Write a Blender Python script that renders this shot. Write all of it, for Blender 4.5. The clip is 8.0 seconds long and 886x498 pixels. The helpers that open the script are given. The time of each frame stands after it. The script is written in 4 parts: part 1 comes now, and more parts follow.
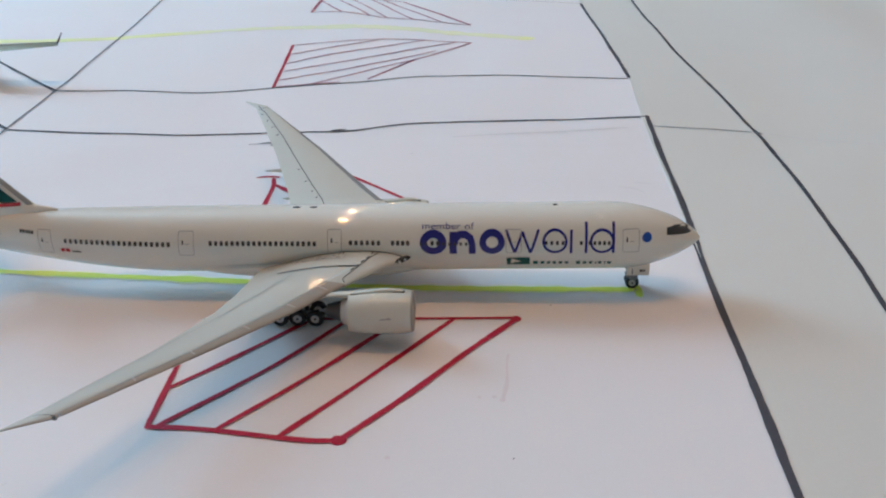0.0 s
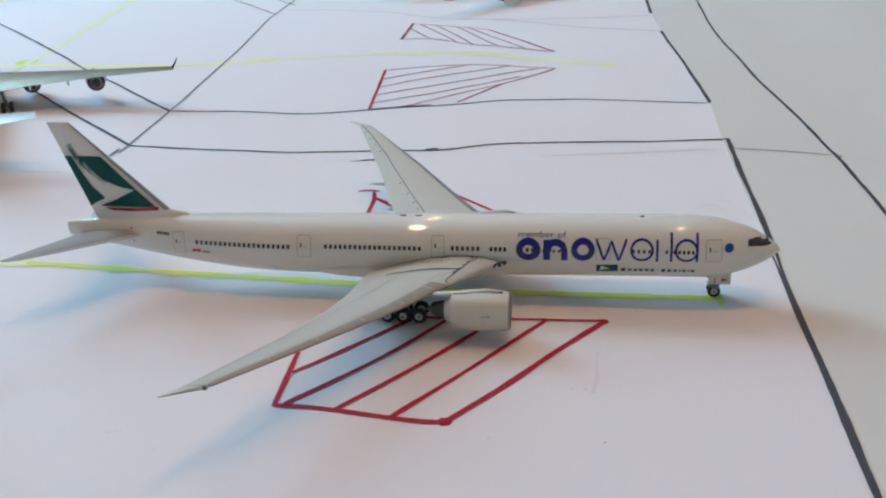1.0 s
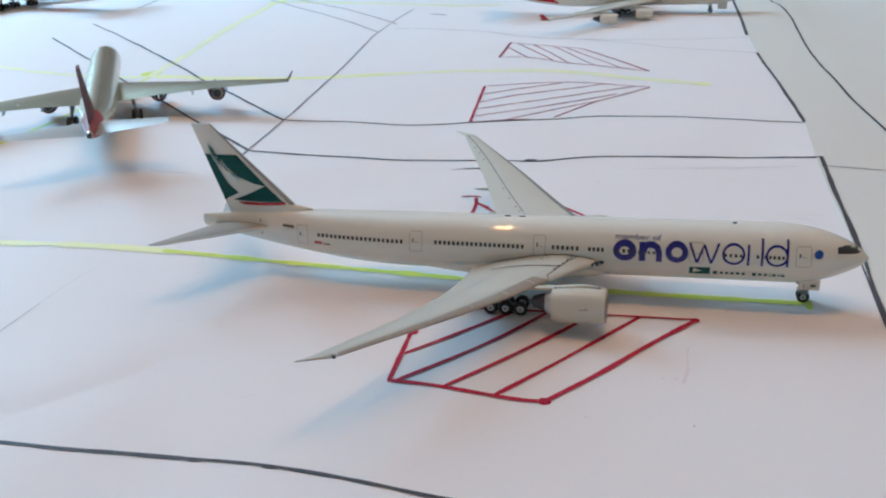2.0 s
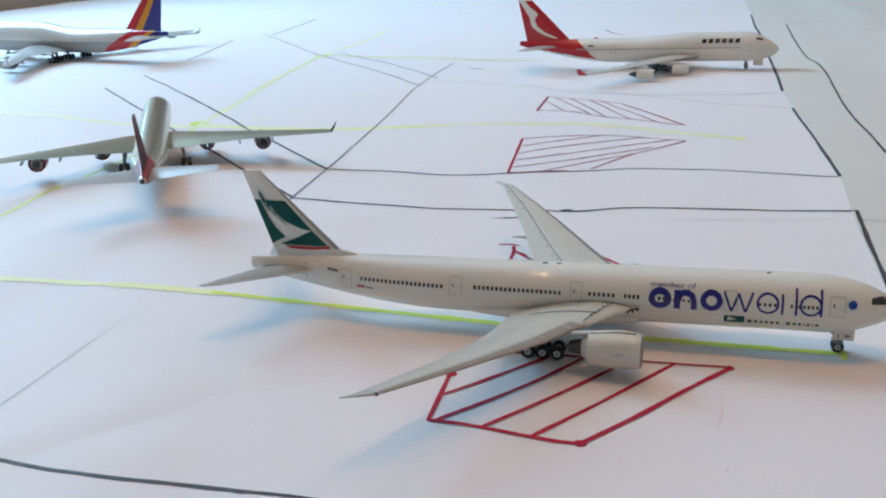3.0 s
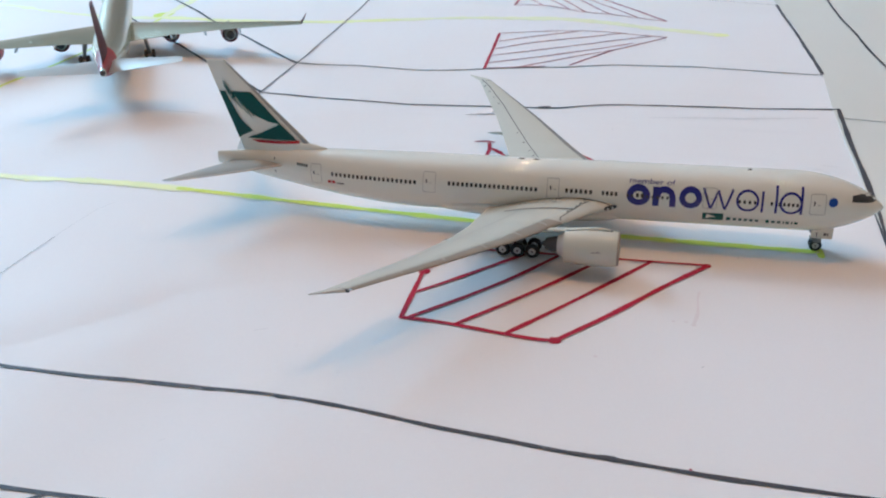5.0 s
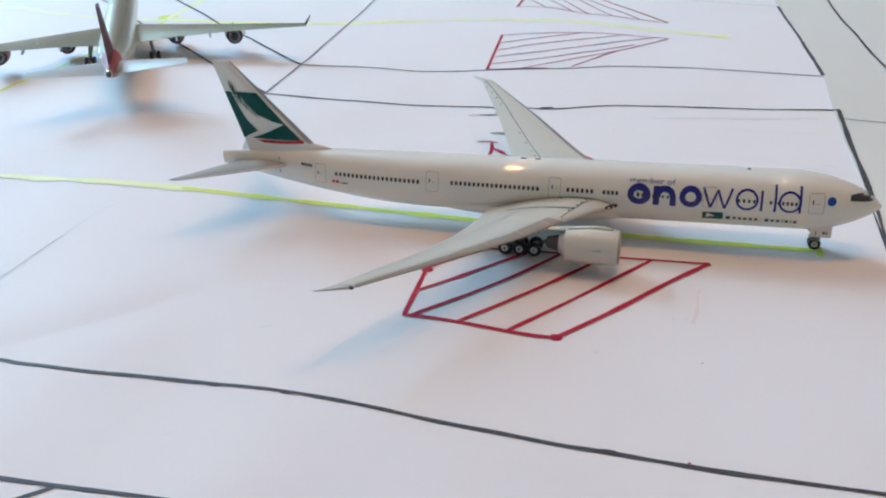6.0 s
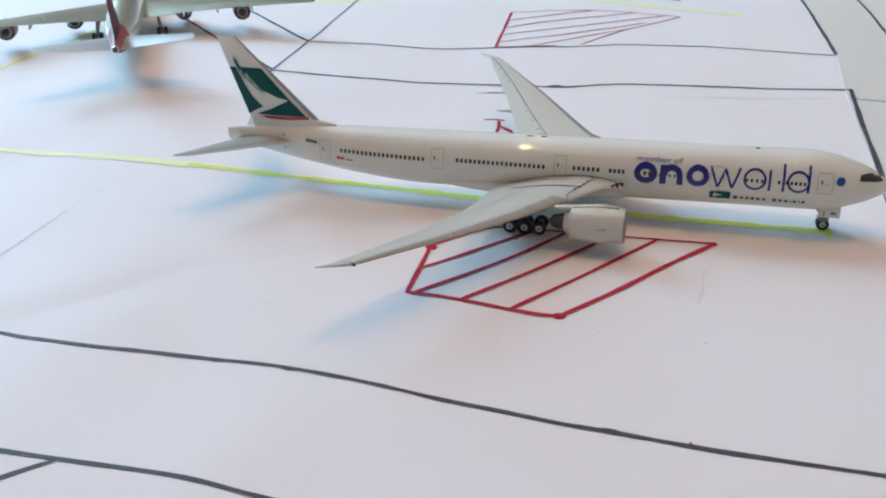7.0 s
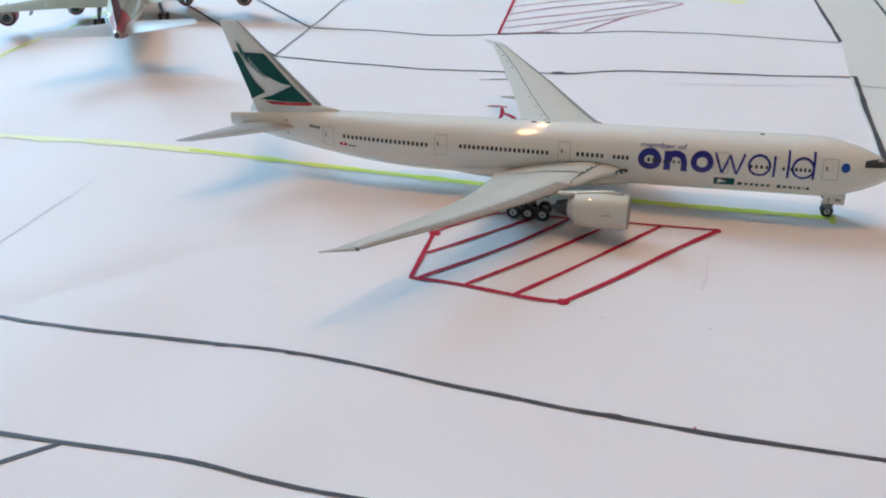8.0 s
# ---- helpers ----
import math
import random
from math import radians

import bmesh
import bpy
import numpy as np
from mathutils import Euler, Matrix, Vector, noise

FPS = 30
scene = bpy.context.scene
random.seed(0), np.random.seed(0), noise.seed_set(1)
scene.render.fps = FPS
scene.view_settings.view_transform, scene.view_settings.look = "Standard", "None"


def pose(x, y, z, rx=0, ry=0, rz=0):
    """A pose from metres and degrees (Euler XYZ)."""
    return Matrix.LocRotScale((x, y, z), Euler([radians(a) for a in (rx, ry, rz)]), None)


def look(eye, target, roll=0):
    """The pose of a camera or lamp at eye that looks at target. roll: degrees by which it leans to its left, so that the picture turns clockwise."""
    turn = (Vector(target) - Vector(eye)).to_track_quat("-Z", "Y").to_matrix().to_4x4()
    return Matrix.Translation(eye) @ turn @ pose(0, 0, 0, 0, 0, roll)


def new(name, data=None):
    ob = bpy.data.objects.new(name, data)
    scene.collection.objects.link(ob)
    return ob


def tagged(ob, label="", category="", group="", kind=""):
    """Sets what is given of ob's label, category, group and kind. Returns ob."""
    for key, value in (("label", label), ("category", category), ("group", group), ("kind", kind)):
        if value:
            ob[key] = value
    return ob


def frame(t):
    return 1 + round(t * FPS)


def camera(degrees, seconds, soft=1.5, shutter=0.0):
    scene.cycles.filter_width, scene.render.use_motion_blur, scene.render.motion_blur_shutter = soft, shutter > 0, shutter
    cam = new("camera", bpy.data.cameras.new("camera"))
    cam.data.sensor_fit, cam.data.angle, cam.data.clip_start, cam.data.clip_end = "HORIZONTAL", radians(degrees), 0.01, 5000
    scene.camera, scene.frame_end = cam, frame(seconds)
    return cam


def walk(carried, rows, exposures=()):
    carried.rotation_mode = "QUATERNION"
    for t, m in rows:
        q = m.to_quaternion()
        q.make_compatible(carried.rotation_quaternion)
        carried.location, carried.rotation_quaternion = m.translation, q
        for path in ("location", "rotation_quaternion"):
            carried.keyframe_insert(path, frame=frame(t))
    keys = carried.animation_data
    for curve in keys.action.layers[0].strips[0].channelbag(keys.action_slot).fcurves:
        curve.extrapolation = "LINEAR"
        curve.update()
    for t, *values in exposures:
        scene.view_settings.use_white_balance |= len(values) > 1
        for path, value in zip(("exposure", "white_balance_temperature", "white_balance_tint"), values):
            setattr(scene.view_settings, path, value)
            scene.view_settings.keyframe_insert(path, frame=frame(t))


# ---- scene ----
cam = camera(53.0, 8.0, soft=2.1, shutter=0.3)
PATH = [
    (0.0, (-0.03363, -0.18562, 0.10324), (-0.0554, 0.1716, -0.0754), -1.41),
    (0.5, (-0.03606, -0.19366, 0.10542), (-0.0696, 0.1632, -0.0721), -1.99),
    (1.0, (-0.03863, -0.20454, 0.10711), (-0.0915, 0.1549, -0.0602), -2.36),
    (1.5, (-0.04006, -0.20982, 0.10722), (-0.1069, 0.1467, -0.0613), -2.54),
    (2.0, (-0.04105, -0.22427, 0.10934), (-0.1304, 0.1323, -0.0483), -2.71),
    (2.2, (-0.04062, -0.22533, 0.10920), (-0.1366, 0.1306, -0.0459), -2.79),
    (3.0, (-0.04070, -0.23211, 0.11069), (-0.1460, 0.1292, -0.0249), -2.60),
    (3.3, (-0.04080, -0.23278, 0.11057), (-0.1462, 0.1258, -0.0318), -2.49),
    (3.4, (-0.04266, -0.22575, 0.10594), (-0.1435, 0.1297, -0.0472), -2.22),
    (3.5, (-0.04264, -0.22490, 0.10731), (-0.1436, 0.1274, -0.0530), -2.35),
    (4.0, (-0.04249, -0.22679, 0.10661), (-0.1434, 0.1196, -0.0660), -2.28),
    (4.5, (-0.04199, -0.22849, 0.10664), (-0.1413, 0.1168, -0.0692), -1.92),
    (5.0, (-0.04194, -0.22670, 0.10624), (-0.1334, 0.1207, -0.0697), -1.76),
    (5.2, (-0.04201, -0.22667, 0.10572), (-0.1347, 0.1196, -0.0718), -1.85),
    (6.3, (-0.04093, -0.23006, 0.10684), (-0.1340, 0.1176, -0.0677), -1.88),
    (6.5, (-0.04092, -0.22815, 0.10569), (-0.1361, 0.1167, -0.0733), -1.88),
    (7.0, (-0.03991, -0.22828, 0.10552), (-0.1364, 0.1141, -0.0775), -1.75),
    (7.5, (-0.04047, -0.22850, 0.10516), (-0.1363, 0.1138, -0.0783), -1.66),
    (8.0, (-0.04058, -0.22854, 0.10463), (-0.1369, 0.1115, -0.0827), -1.67),
]
EXPOSURES = [(0.0, -0.21), (1.0, -0.20), (2.0, -0.18), (3.5, -0.17), (4.0, -0.07), (4.6, -0.02), (8.0, 0.01)]
walk(cam, [(t, look(eye, target, roll)) for t, eye, target, roll in PATH], EXPOSURES)

# ---- light ----
world = bpy.data.worlds.new("world")
scene.world = world
world.use_nodes = True
wn = world.node_tree.nodes
sky = wn.new("ShaderNodeTexSky")
sky.sky_type = "NISHITA"
sky.sun_disc = False
sky.sun_elevation, sky.sun_rotation = radians(35), radians(200)
wn["Background"].inputs[1].default_value = 0.1
world.node_tree.links.new(sky.outputs[0], wn["Background"].inputs[0])


def area_lamp(name, eye, target, w, h, watts, colour):
    lamp = bpy.data.lights.new(name, "AREA")
    lamp.shape, lamp.size, lamp.size_y, lamp.energy, lamp.color = "RECTANGLE", w, h, watts, colour
    ob = new(name, lamp)
    ob.matrix_world = look(eye, target)
    return ob


def ceiling_spot(name, place, watts, colour, radius):
    """A recessed spot that shines straight down in a wide cone."""
    lamp = bpy.data.lights.new(name, "SPOT")
    lamp.energy, lamp.color, lamp.shadow_soft_size = watts, colour, radius
    lamp.spot_size, lamp.spot_blend = radians(140), 0.4
    ob = new(name, lamp)
    ob.location = place
    return ob


# daylight in the window's opening, and the spots in the ceiling above the table
area_lamp("window_light", (-1.35, 0.84, 0.90), (0.0, 0.84, 0.90), 0.66, 1.10, 39.0, (0.385, 0.705, 1.0))
SPOTS = (((-0.365, -0.10, 1.62), 12.0, 0.021), ((0.17, -0.10, 1.62), 16.0, 0.012), ((-0.405, 1.22, 1.62), 8.0, 0.019), ((-0.5, 2.30, 1.62), 2.5, 0.015), ((0.70, 0.28, 1.62), 5.0, 0.013), ((0.88, 1.27, 1.62), 3.5, 0.016), ((1.05, 2.45, 1.62), 3.0, 0.016))
for place, watts, radius in SPOTS:
    ceiling_spot("spot_light", place, watts, (1.0, 0.50, 0.19), radius)


# ---- materials ----
def shader(name, colour, rough=0.5, metal=0.0, coat=0.0, vary=0.06, grain=900.0, blotch=40.0, bump=0.0, spec=0.5, hue=None, random_tint=0.0):
    m = bpy.data.materials.new(name)
    m.use_nodes = True
    n, l = m.node_tree.nodes, m.node_tree.links
    b = n["Principled BSDF"]
    at = n.new("ShaderNodeTexCoord")
    fine, wide = n.new("ShaderNodeTexNoise"), n.new("ShaderNodeTexNoise")
    fine.inputs["Scale"].default_value, wide.inputs["Scale"].default_value = grain, blotch
    fine.inputs["Detail"].default_value = wide.inputs["Detail"].default_value = 4
    l.new(at.outputs["Object"], fine.inputs["Vector"])
    l.new(at.outputs["Object"], wide.inputs["Vector"])
    mix = n.new("ShaderNodeMix")
    mix.data_type = "RGBA"
    dark = hue or tuple(c * (1 - 3 * vary) for c in colour)
    mix.inputs["A"].default_value = (*colour, 1)
    mix.inputs["B"].default_value = (*dark, 1)
    add = n.new("ShaderNodeMath")
    add.operation = "MULTIPLY"
    l.new(fine.outputs["Fac"], add.inputs[0])
    l.new(wide.outputs["Fac"], add.inputs[1])
    l.new(add.outputs[0], mix.inputs["Factor"])
    l.new(mix.outputs["Result"], b.inputs["Base Color"])
    rr = n.new("ShaderNodeMapRange")
    rr.inputs["To Min"].default_value, rr.inputs["To Max"].default_value = max(0.02, rough - 0.05), min(1, rough + 0.07)
    l.new(wide.outputs["Fac"], rr.inputs["Value"])
    l.new(rr.outputs["Result"], b.inputs["Roughness"])
    b.inputs["Metallic"].default_value = metal
    b.inputs["Coat Weight"].default_value = coat
    b.inputs["Coat Roughness"].default_value = 0.010
    b.inputs["Coat IOR"].default_value = 1.7
    b.inputs["Specular IOR Level"].default_value = spec
    if bump:
        bp = n.new("ShaderNodeBump")
        bp.inputs["Strength"].default_value, bp.inputs["Distance"].default_value = bump, 0.0003
        l.new(fine.outputs["Fac"], bp.inputs["Height"])
        l.new(bp.outputs["Normal"], b.inputs["Normal"])
    return m


PAPER = shader("paper", (0.83, 0.81, 0.82), 0.62, vary=0.02, grain=1500, blotch=14, bump=0.10, spec=0.35)
GREYER_PAPER = shader("greyer_paper", (0.71, 0.71, 0.665), 0.62, vary=0.03, grain=1500, blotch=12, bump=0.10, spec=0.35)
BLACK_INK = shader("black_ink", (0.072, 0.070, 0.084), 0.6, vary=0.15, grain=700, blotch=120, spec=0.3)
GREY_INK = shader("grey_ink", (0.22, 0.22, 0.235), 0.6, vary=0.15, grain=700, blotch=120)
FAINT_PENCIL = shader("faint_pencil", (0.68, 0.67, 0.68), 0.6, vary=0.05, grain=900, blotch=150)
SCUFF = shader("scuff", (0.785, 0.77, 0.78), 0.6, vary=0.08, grain=1200, blotch=300)
PENCIL = shader("pencil", (0.47, 0.46, 0.47), 0.6, vary=0.12, grain=900, blotch=150)
RED_INK = shader("red_ink", (0.50, 0.012, 0.05), 0.6, vary=0.14, grain=700, blotch=150, spec=0.3)
PALE_RED_INK = shader("pale_red_ink", (0.38, 0.065, 0.12), 0.6, vary=0.16, grain=700, blotch=150)
RED_SMUDGE = shader("red_smudge", (0.805, 0.75, 0.767), 0.6, vary=0.06, grain=700, blotch=150)
YELLOW_INK = shader("yellow_ink", (0.70, 0.82, 0.11), 0.55, vary=0.05, grain=500, blotch=90)
YELLOW_WASH = shader("yellow_wash", (0.85, 0.87, 0.60), 0.55, vary=0.06, grain=700, blotch=160)
PALE_YELLOW_INK = shader("pale_yellow_ink", (0.87, 0.91, 0.46), 0.55, vary=0.04, grain=500, blotch=90)
FADED_YELLOW_INK = shader("faded_yellow_ink", (0.86, 0.885, 0.615), 0.55, vary=0.05, grain=500, blotch=60)
OFF_WHITE_PAINT = shader("off_white_paint", (0.62, 0.62, 0.57), 0.28, coat=0.6, vary=0.03, grain=2500, blotch=60)
WHITE_PAINT = shader("white_gloss_paint", (0.81, 0.803, 0.725), 0.36, coat=1.0, spec=0.10, vary=0.02, grain=2500, blotch=60)
COWL_PAINT = shader("cowl_paint", (0.66, 0.665, 0.58), 0.28, coat=0.8, vary=0.03, grain=2500, blotch=90)
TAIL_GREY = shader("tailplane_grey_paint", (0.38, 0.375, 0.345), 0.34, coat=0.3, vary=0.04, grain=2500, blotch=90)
SATIN_GREY = shader("satin_grey_paint", (0.60, 0.598, 0.53), 0.48, vary=0.04, grain=2500, blotch=90, spec=0.35)
WING_GREY = shader("wing_grey_paint", (0.60, 0.598, 0.53), 0.34, coat=0.45, vary=0.04, grain=2500, blotch=90)
# far wing's leading edge: its shade is put into a darker grey
FAR_EDGE_SHADE = shader("far_edge_shade", (0.25, 0.25, 0.245), 0.46, coat=0.0, vary=0.05, grain=2500, blotch=200)
# bare metal, with the brownish tone it reflects put into its colour
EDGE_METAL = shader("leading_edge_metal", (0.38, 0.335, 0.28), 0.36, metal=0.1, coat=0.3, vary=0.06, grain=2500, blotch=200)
PALE_METAL = shader("pale_metal", (0.62, 0.61, 0.59), 0.34, metal=0.5, vary=0.05, grain=2500, blotch=200)
SILVER_PAINT = shader("silver_paint", (0.66, 0.60, 0.46), 0.24, metal=0.92, coat=0.1, vary=0.05, grain=2500, blotch=90)
CHROME = shader("bright_metal", (0.72, 0.71, 0.70), 0.2, metal=1.0, vary=0.05, grain=2500, blotch=200)
DARK_METAL = shader("dark_metal", (0.10, 0.10, 0.105), 0.45, metal=0.6, vary=0.12, grain=2500, blotch=300)
GEAR_GREY = shader("gear_grey", (0.30, 0.31, 0.32), 0.45, metal=0.3, vary=0.12, grain=2500, blotch=300)
TYRE = shader("tyre_rubber", (0.018, 0.018, 0.020), 0.55, vary=0.15, grain=3000, blotch=400)
HUB = shader("hub_paint", (0.66, 0.66, 0.66), 0.4, vary=0.08, grain=3000, blotch=400)
DARK_GLASS = shader("window_print", (0.042, 0.036, 0.032), 0.2, coat=0.8, vary=0.08)
LINE_PRINT = shader("panel_line_print", (0.05, 0.048, 0.045), 0.45, vary=0.1)
FAINT_PRINT = shader("faint_line_print", (0.40, 0.39, 0.365), 0.4, vary=0.08)
GREEN_PRINT = shader("green_print", (0.002, 0.088, 0.078), 0.4, coat=0.08, spec=0.15, vary=0.06, grain=2500, blotch=100)
GREEN_BRUSH = shader("green_brush_print", (0.16, 0.34, 0.30), 0.24, coat=0.25, spec=0.3, vary=0.1, grain=1600, blotch=400)
RED_PRINT = shader("red_print", (0.52, 0.02, 0.03), 0.24, coat=0.25, spec=0.3, vary=0.05)
BLUE_PRINT = shader("blue_print", (0.022, 0.020, 0.21), 0.24, coat=0.25, spec=0.3, vary=0.05)
MID_BLUE_PRINT = shader("mid_blue_print", (0.02, 0.09, 0.42), 0.24, coat=0.25, spec=0.3, vary=0.10, grain=2500, blotch=500)
ORANGE_PRINT = shader("orange_print", (0.75, 0.30, 0.02), 0.24, coat=0.25, spec=0.3, vary=0.05)
GREY_PAINT = shader("fuselage_grey_paint", (0.33, 0.33, 0.31), 0.36, coat=0.2, vary=0.03)
TAIL_RED_PAINT = shader("tail_red_paint", (0.36, 0.03, 0.035), 0.4, coat=0.1, spec=0.3, vary=0.08)
MAROON_PAINT = shader("maroon_paint", (0.115, 0.016, 0.018), 0.5, coat=0.0, spec=0.14, vary=0.06)
WALL_PAINT = shader("wall_paint", (0.66, 0.64, 0.60), 0.8, vary=0.03, grain=60, blotch=1.5)
CEILING_PAINT = shader("ceiling_paint", (0.80, 0.78, 0.75), 0.85, vary=0.02, grain=60, blotch=1.5)
FLOOR_WOOD = shader("floor_wood", (0.30, 0.20, 0.12), 0.45, vary=0.12, grain=40, blotch=3)
TABLE_WOOD = shader("table_wood", (0.33, 0.20, 0.11), 0.4, vary=0.12, grain=90, blotch=6)
FRAME_WHITE = shader("window_frame_paint", (0.78, 0.78, 0.76), 0.4, vary=0.03, grain=60, blotch=4)


# ---- mesh tools ----
def mesh_from(name, bm, smooth=True):
    me = bpy.data.meshes.new(name)
    bmesh.ops.recalc_face_normals(bm, faces=bm.faces)
    for f in bm.faces:
        f.smooth = smooth
    bm.to_mesh(me)
    bm.free()
    return me


def part(name, bm, material, parent=None, label="", smooth=True):
    me = mesh_from(name, bm, smooth)
    for m in material if isinstance(material, (list, tuple)) else [material]:
        me.materials.append(m)
    ob = new(name, me)
    ob.parent = parent
    return tagged(ob, label)


def sharp(ob, degrees=35):
    ob.data.set_sharp_from_angle(angle=radians(degrees))
    return ob


def box(bm, lo, hi, bevel=0.0):
    geo = bmesh.ops.create_cube(bm, size=1)
    vs = geo["verts"]
    for v in vs:
        v.co = Vector([lo[i] + (hi[i] - lo[i]) * (v.co[i] + 0.5) for i in range(3)])
    if bevel:
        es = list({e for v in vs for e in v.link_edges})
        bmesh.ops.bevel(bm, geom=es, offset=bevel, segments=2, affect="EDGES")


def loft(bm, rings, close=True, caps=True):
    rows = [[bm.verts.new(p) for p in ring] for ring in rings]
    n = len(rows[0])
    for a, b in zip(rows, rows[1:]):
        for i in range(n if close else n - 1):
            j = (i + 1) % n
            bm.faces.new((a[i], a[j], b[j], b[i]))
    if caps and close:
        bm.faces.new(rows[0][::-1])
        bm.faces.new(rows[-1])
    return rows


def lathe(bm, profile, centre, axis="x", n=40):
    """Turns (along, radius) pairs about an axis through centre."""
    rings = []
    for a, r in profile:
        ring = []
        for k in range(n):
            c, s = math.cos(2 * math.pi * k / n) * r, math.sin(2 * math.pi * k / n) * r
            ring.append((centre[0] + a, centre[1] + c, centre[2] + s) if axis == "x" else (centre[0] + c, centre[1] + a, centre[2] + s))
        rings.append(ring)
    loft(bm, rings)


def rod(bm, a, b, r, n=12):
    a, b = Vector(a), Vector(b)
    q = (b - a).to_track_quat("Z", "Y")
    rings = [[p + q @ Vector((r * math.cos(2 * math.pi * k / n), r * math.sin(2 * math.pi * k / n), 0)) for k in range(n)] for p in (a, b)]
    loft(bm, rings)


def spline(points, step):
    """A smooth line through the points, in even steps."""
    p = [Vector(q) for q in points]
    if len(p) == 2:
        n = max(2, int((p[1] - p[0]).length / step))
        return [p[0].lerp(p[1], k / n) for k in range(n + 1)]
    p = [2 * p[0] - p[1]] + p + [2 * p[-1] - p[-2]]
    out = []
    for a, b, c, d in zip(p, p[1:], p[2:], p[3:]):
        n = max(2, int((c - b).length / step))
        for k in range(n):
            t = k / n
            out.append(0.5 * (2 * b + (c - a) * t + (2 * a - 5 * b + 4 * c - d) * t * t + (3 * b - a - 3 * c + d) * t ** 3))
    return out + [p[-2]]


# ---- the room ----
def slab(name, lo, hi, material, label, category):
    bm = bmesh.new()
    box(bm, lo, hi)
    return tagged(part(name, bm, material, None, label, smooth=False), label, category, kind="structure")


X0, X1, Y0, Y1, Z0, Z1 = -1.38, 3.3, -1.7, 2.7, -0.75, 1.70
slab("floor", (X0, Y0, Z0 - 0.1), (X1, Y1, Z0), FLOOR_WOOD, "brown wooden floor of the room", "floor")
slab("ceiling", (X0, Y0, Z1), (X1, Y1, Z1 + 0.1), CEILING_PAINT, "plain white ceiling above the table", "ceiling")
slab("wall_south", (X0 - 0.1, Y0 - 0.1, Z0), (X1 + 0.1, Y0, Z1), WALL_PAINT, "plain cream wall of the room", "wall")
slab("wall_north", (X0 - 0.1, Y1, Z0), (X1 + 0.1, Y1 + 0.1, Z1), WALL_PAINT, "plain cream wall of the room", "wall")
slab("wall_east", (X1, Y0, Z0), (X1 + 0.1, Y1, Z1), WALL_PAINT, "plain cream wall of the room", "wall")
WY0, WY1, WZ0, WZ1 = 0.47, 1.21, 0.31, 1.49
bm = bmesh.new()
box(bm, (X0 - 0.1, Y0, Z0), (X0, WY0, Z1))
box(bm, (X0 - 0.1, WY1, Z0), (X0, Y1, Z1))
box(bm, (X0 - 0.1, WY0, Z0), (X0, WY1, WZ0))
box(bm, (X0 - 0.1, WY0, WZ1), (X0, WY1, Z1))
tagged(part("wall_west", bm, WALL_PAINT, None, smooth=False), "plain cream wall with a wide window", "wall", kind="structure")
bm = bmesh.new()
for lo, hi in (((WY0, WZ0), (WY1, WZ0 + 0.04)), ((WY0, WZ1 - 0.04), (WY1, WZ1)), ((WY0, WZ0 + 0.04), (WY0 + 0.04, WZ1 - 0.04)), ((WY1 - 0.04, WZ0 + 0.04), (WY1, WZ1 - 0.04))):
    box(bm, (X0 - 0.08, lo[0], lo[1]), (X0 - 0.03, hi[0], hi[1]))
tagged(part("window_1", bm, FRAME_WHITE, None, smooth=False), "white window frame in the cream wall", "window", kind="structure")

# recessed downlights in the ceiling, above each spot
def downlight(x, y):
    ob = tagged(new("downlight"), "round white recessed downlight in the ceiling", "ceiling light", "downlights in the ceiling")
    ob.location = (x, y, Z1)
    bm = bmesh.new()
    ring = [(0.034, -0.060), (0.040, -0.006), (0.052, -0.006), (0.055, -0.001), (0.034, -0.001)]
    loft(bm, [[(r * math.cos(2 * math.pi * k / 28), r * math.sin(2 * math.pi * k / 28), z) for k in range(28)] for r, z in ring[1:4]], caps=False)
    part("rim", bm, FRAME_WHITE, ob)
    bm = bmesh.new()
    loft(bm, [[(r * math.cos(2 * math.pi * k / 28), r * math.sin(2 * math.pi * k / 28), z) for k in range(28)] for r, z in ((0.040, -0.006), (0.030, -0.002), (0.012, -0.0015))])
    part("reflector", bm, CHROME, ob)


for place, watts, radius in SPOTS:
    downlight(place[0], place[1])

# the table that carries the paper
table = tagged(new("table"), "brown wooden table covered with drawn-on white paper", "table")
bm = bmesh.new()
box(bm, (-1.35, -0.42, -0.035), (0.62, 1.92, -0.0016), 0.004)
part("tabletop", bm, TABLE_WOOD, table, smooth=False)
for lx in (-1.27, 0.50):
    for ly in (-0.36, 1.82):
        bm = bmesh.new()
        box(bm, (lx, ly, Z0), (lx + 0.06, ly + 0.06, -0.0352), 0.004)
        part("leg", bm, TABLE_WOOD, table, smooth=False)

# ---- the drawn-on paper ----
SEAM = 0.0208


def seam_x(y):
    if y < 0.13:
        return SEAM + 0.017 * (y - 0.13)
    return float(np.interp(y, [0.13, 0.178, 0.219, 0.275, 0.336, 0.385, 0.455, 0.555, 0.813], [SEAM, 0.0232, 0.0225, 0.0213, 0.0172, 0.0157, 0.0168, 0.0195, 0.0200]))


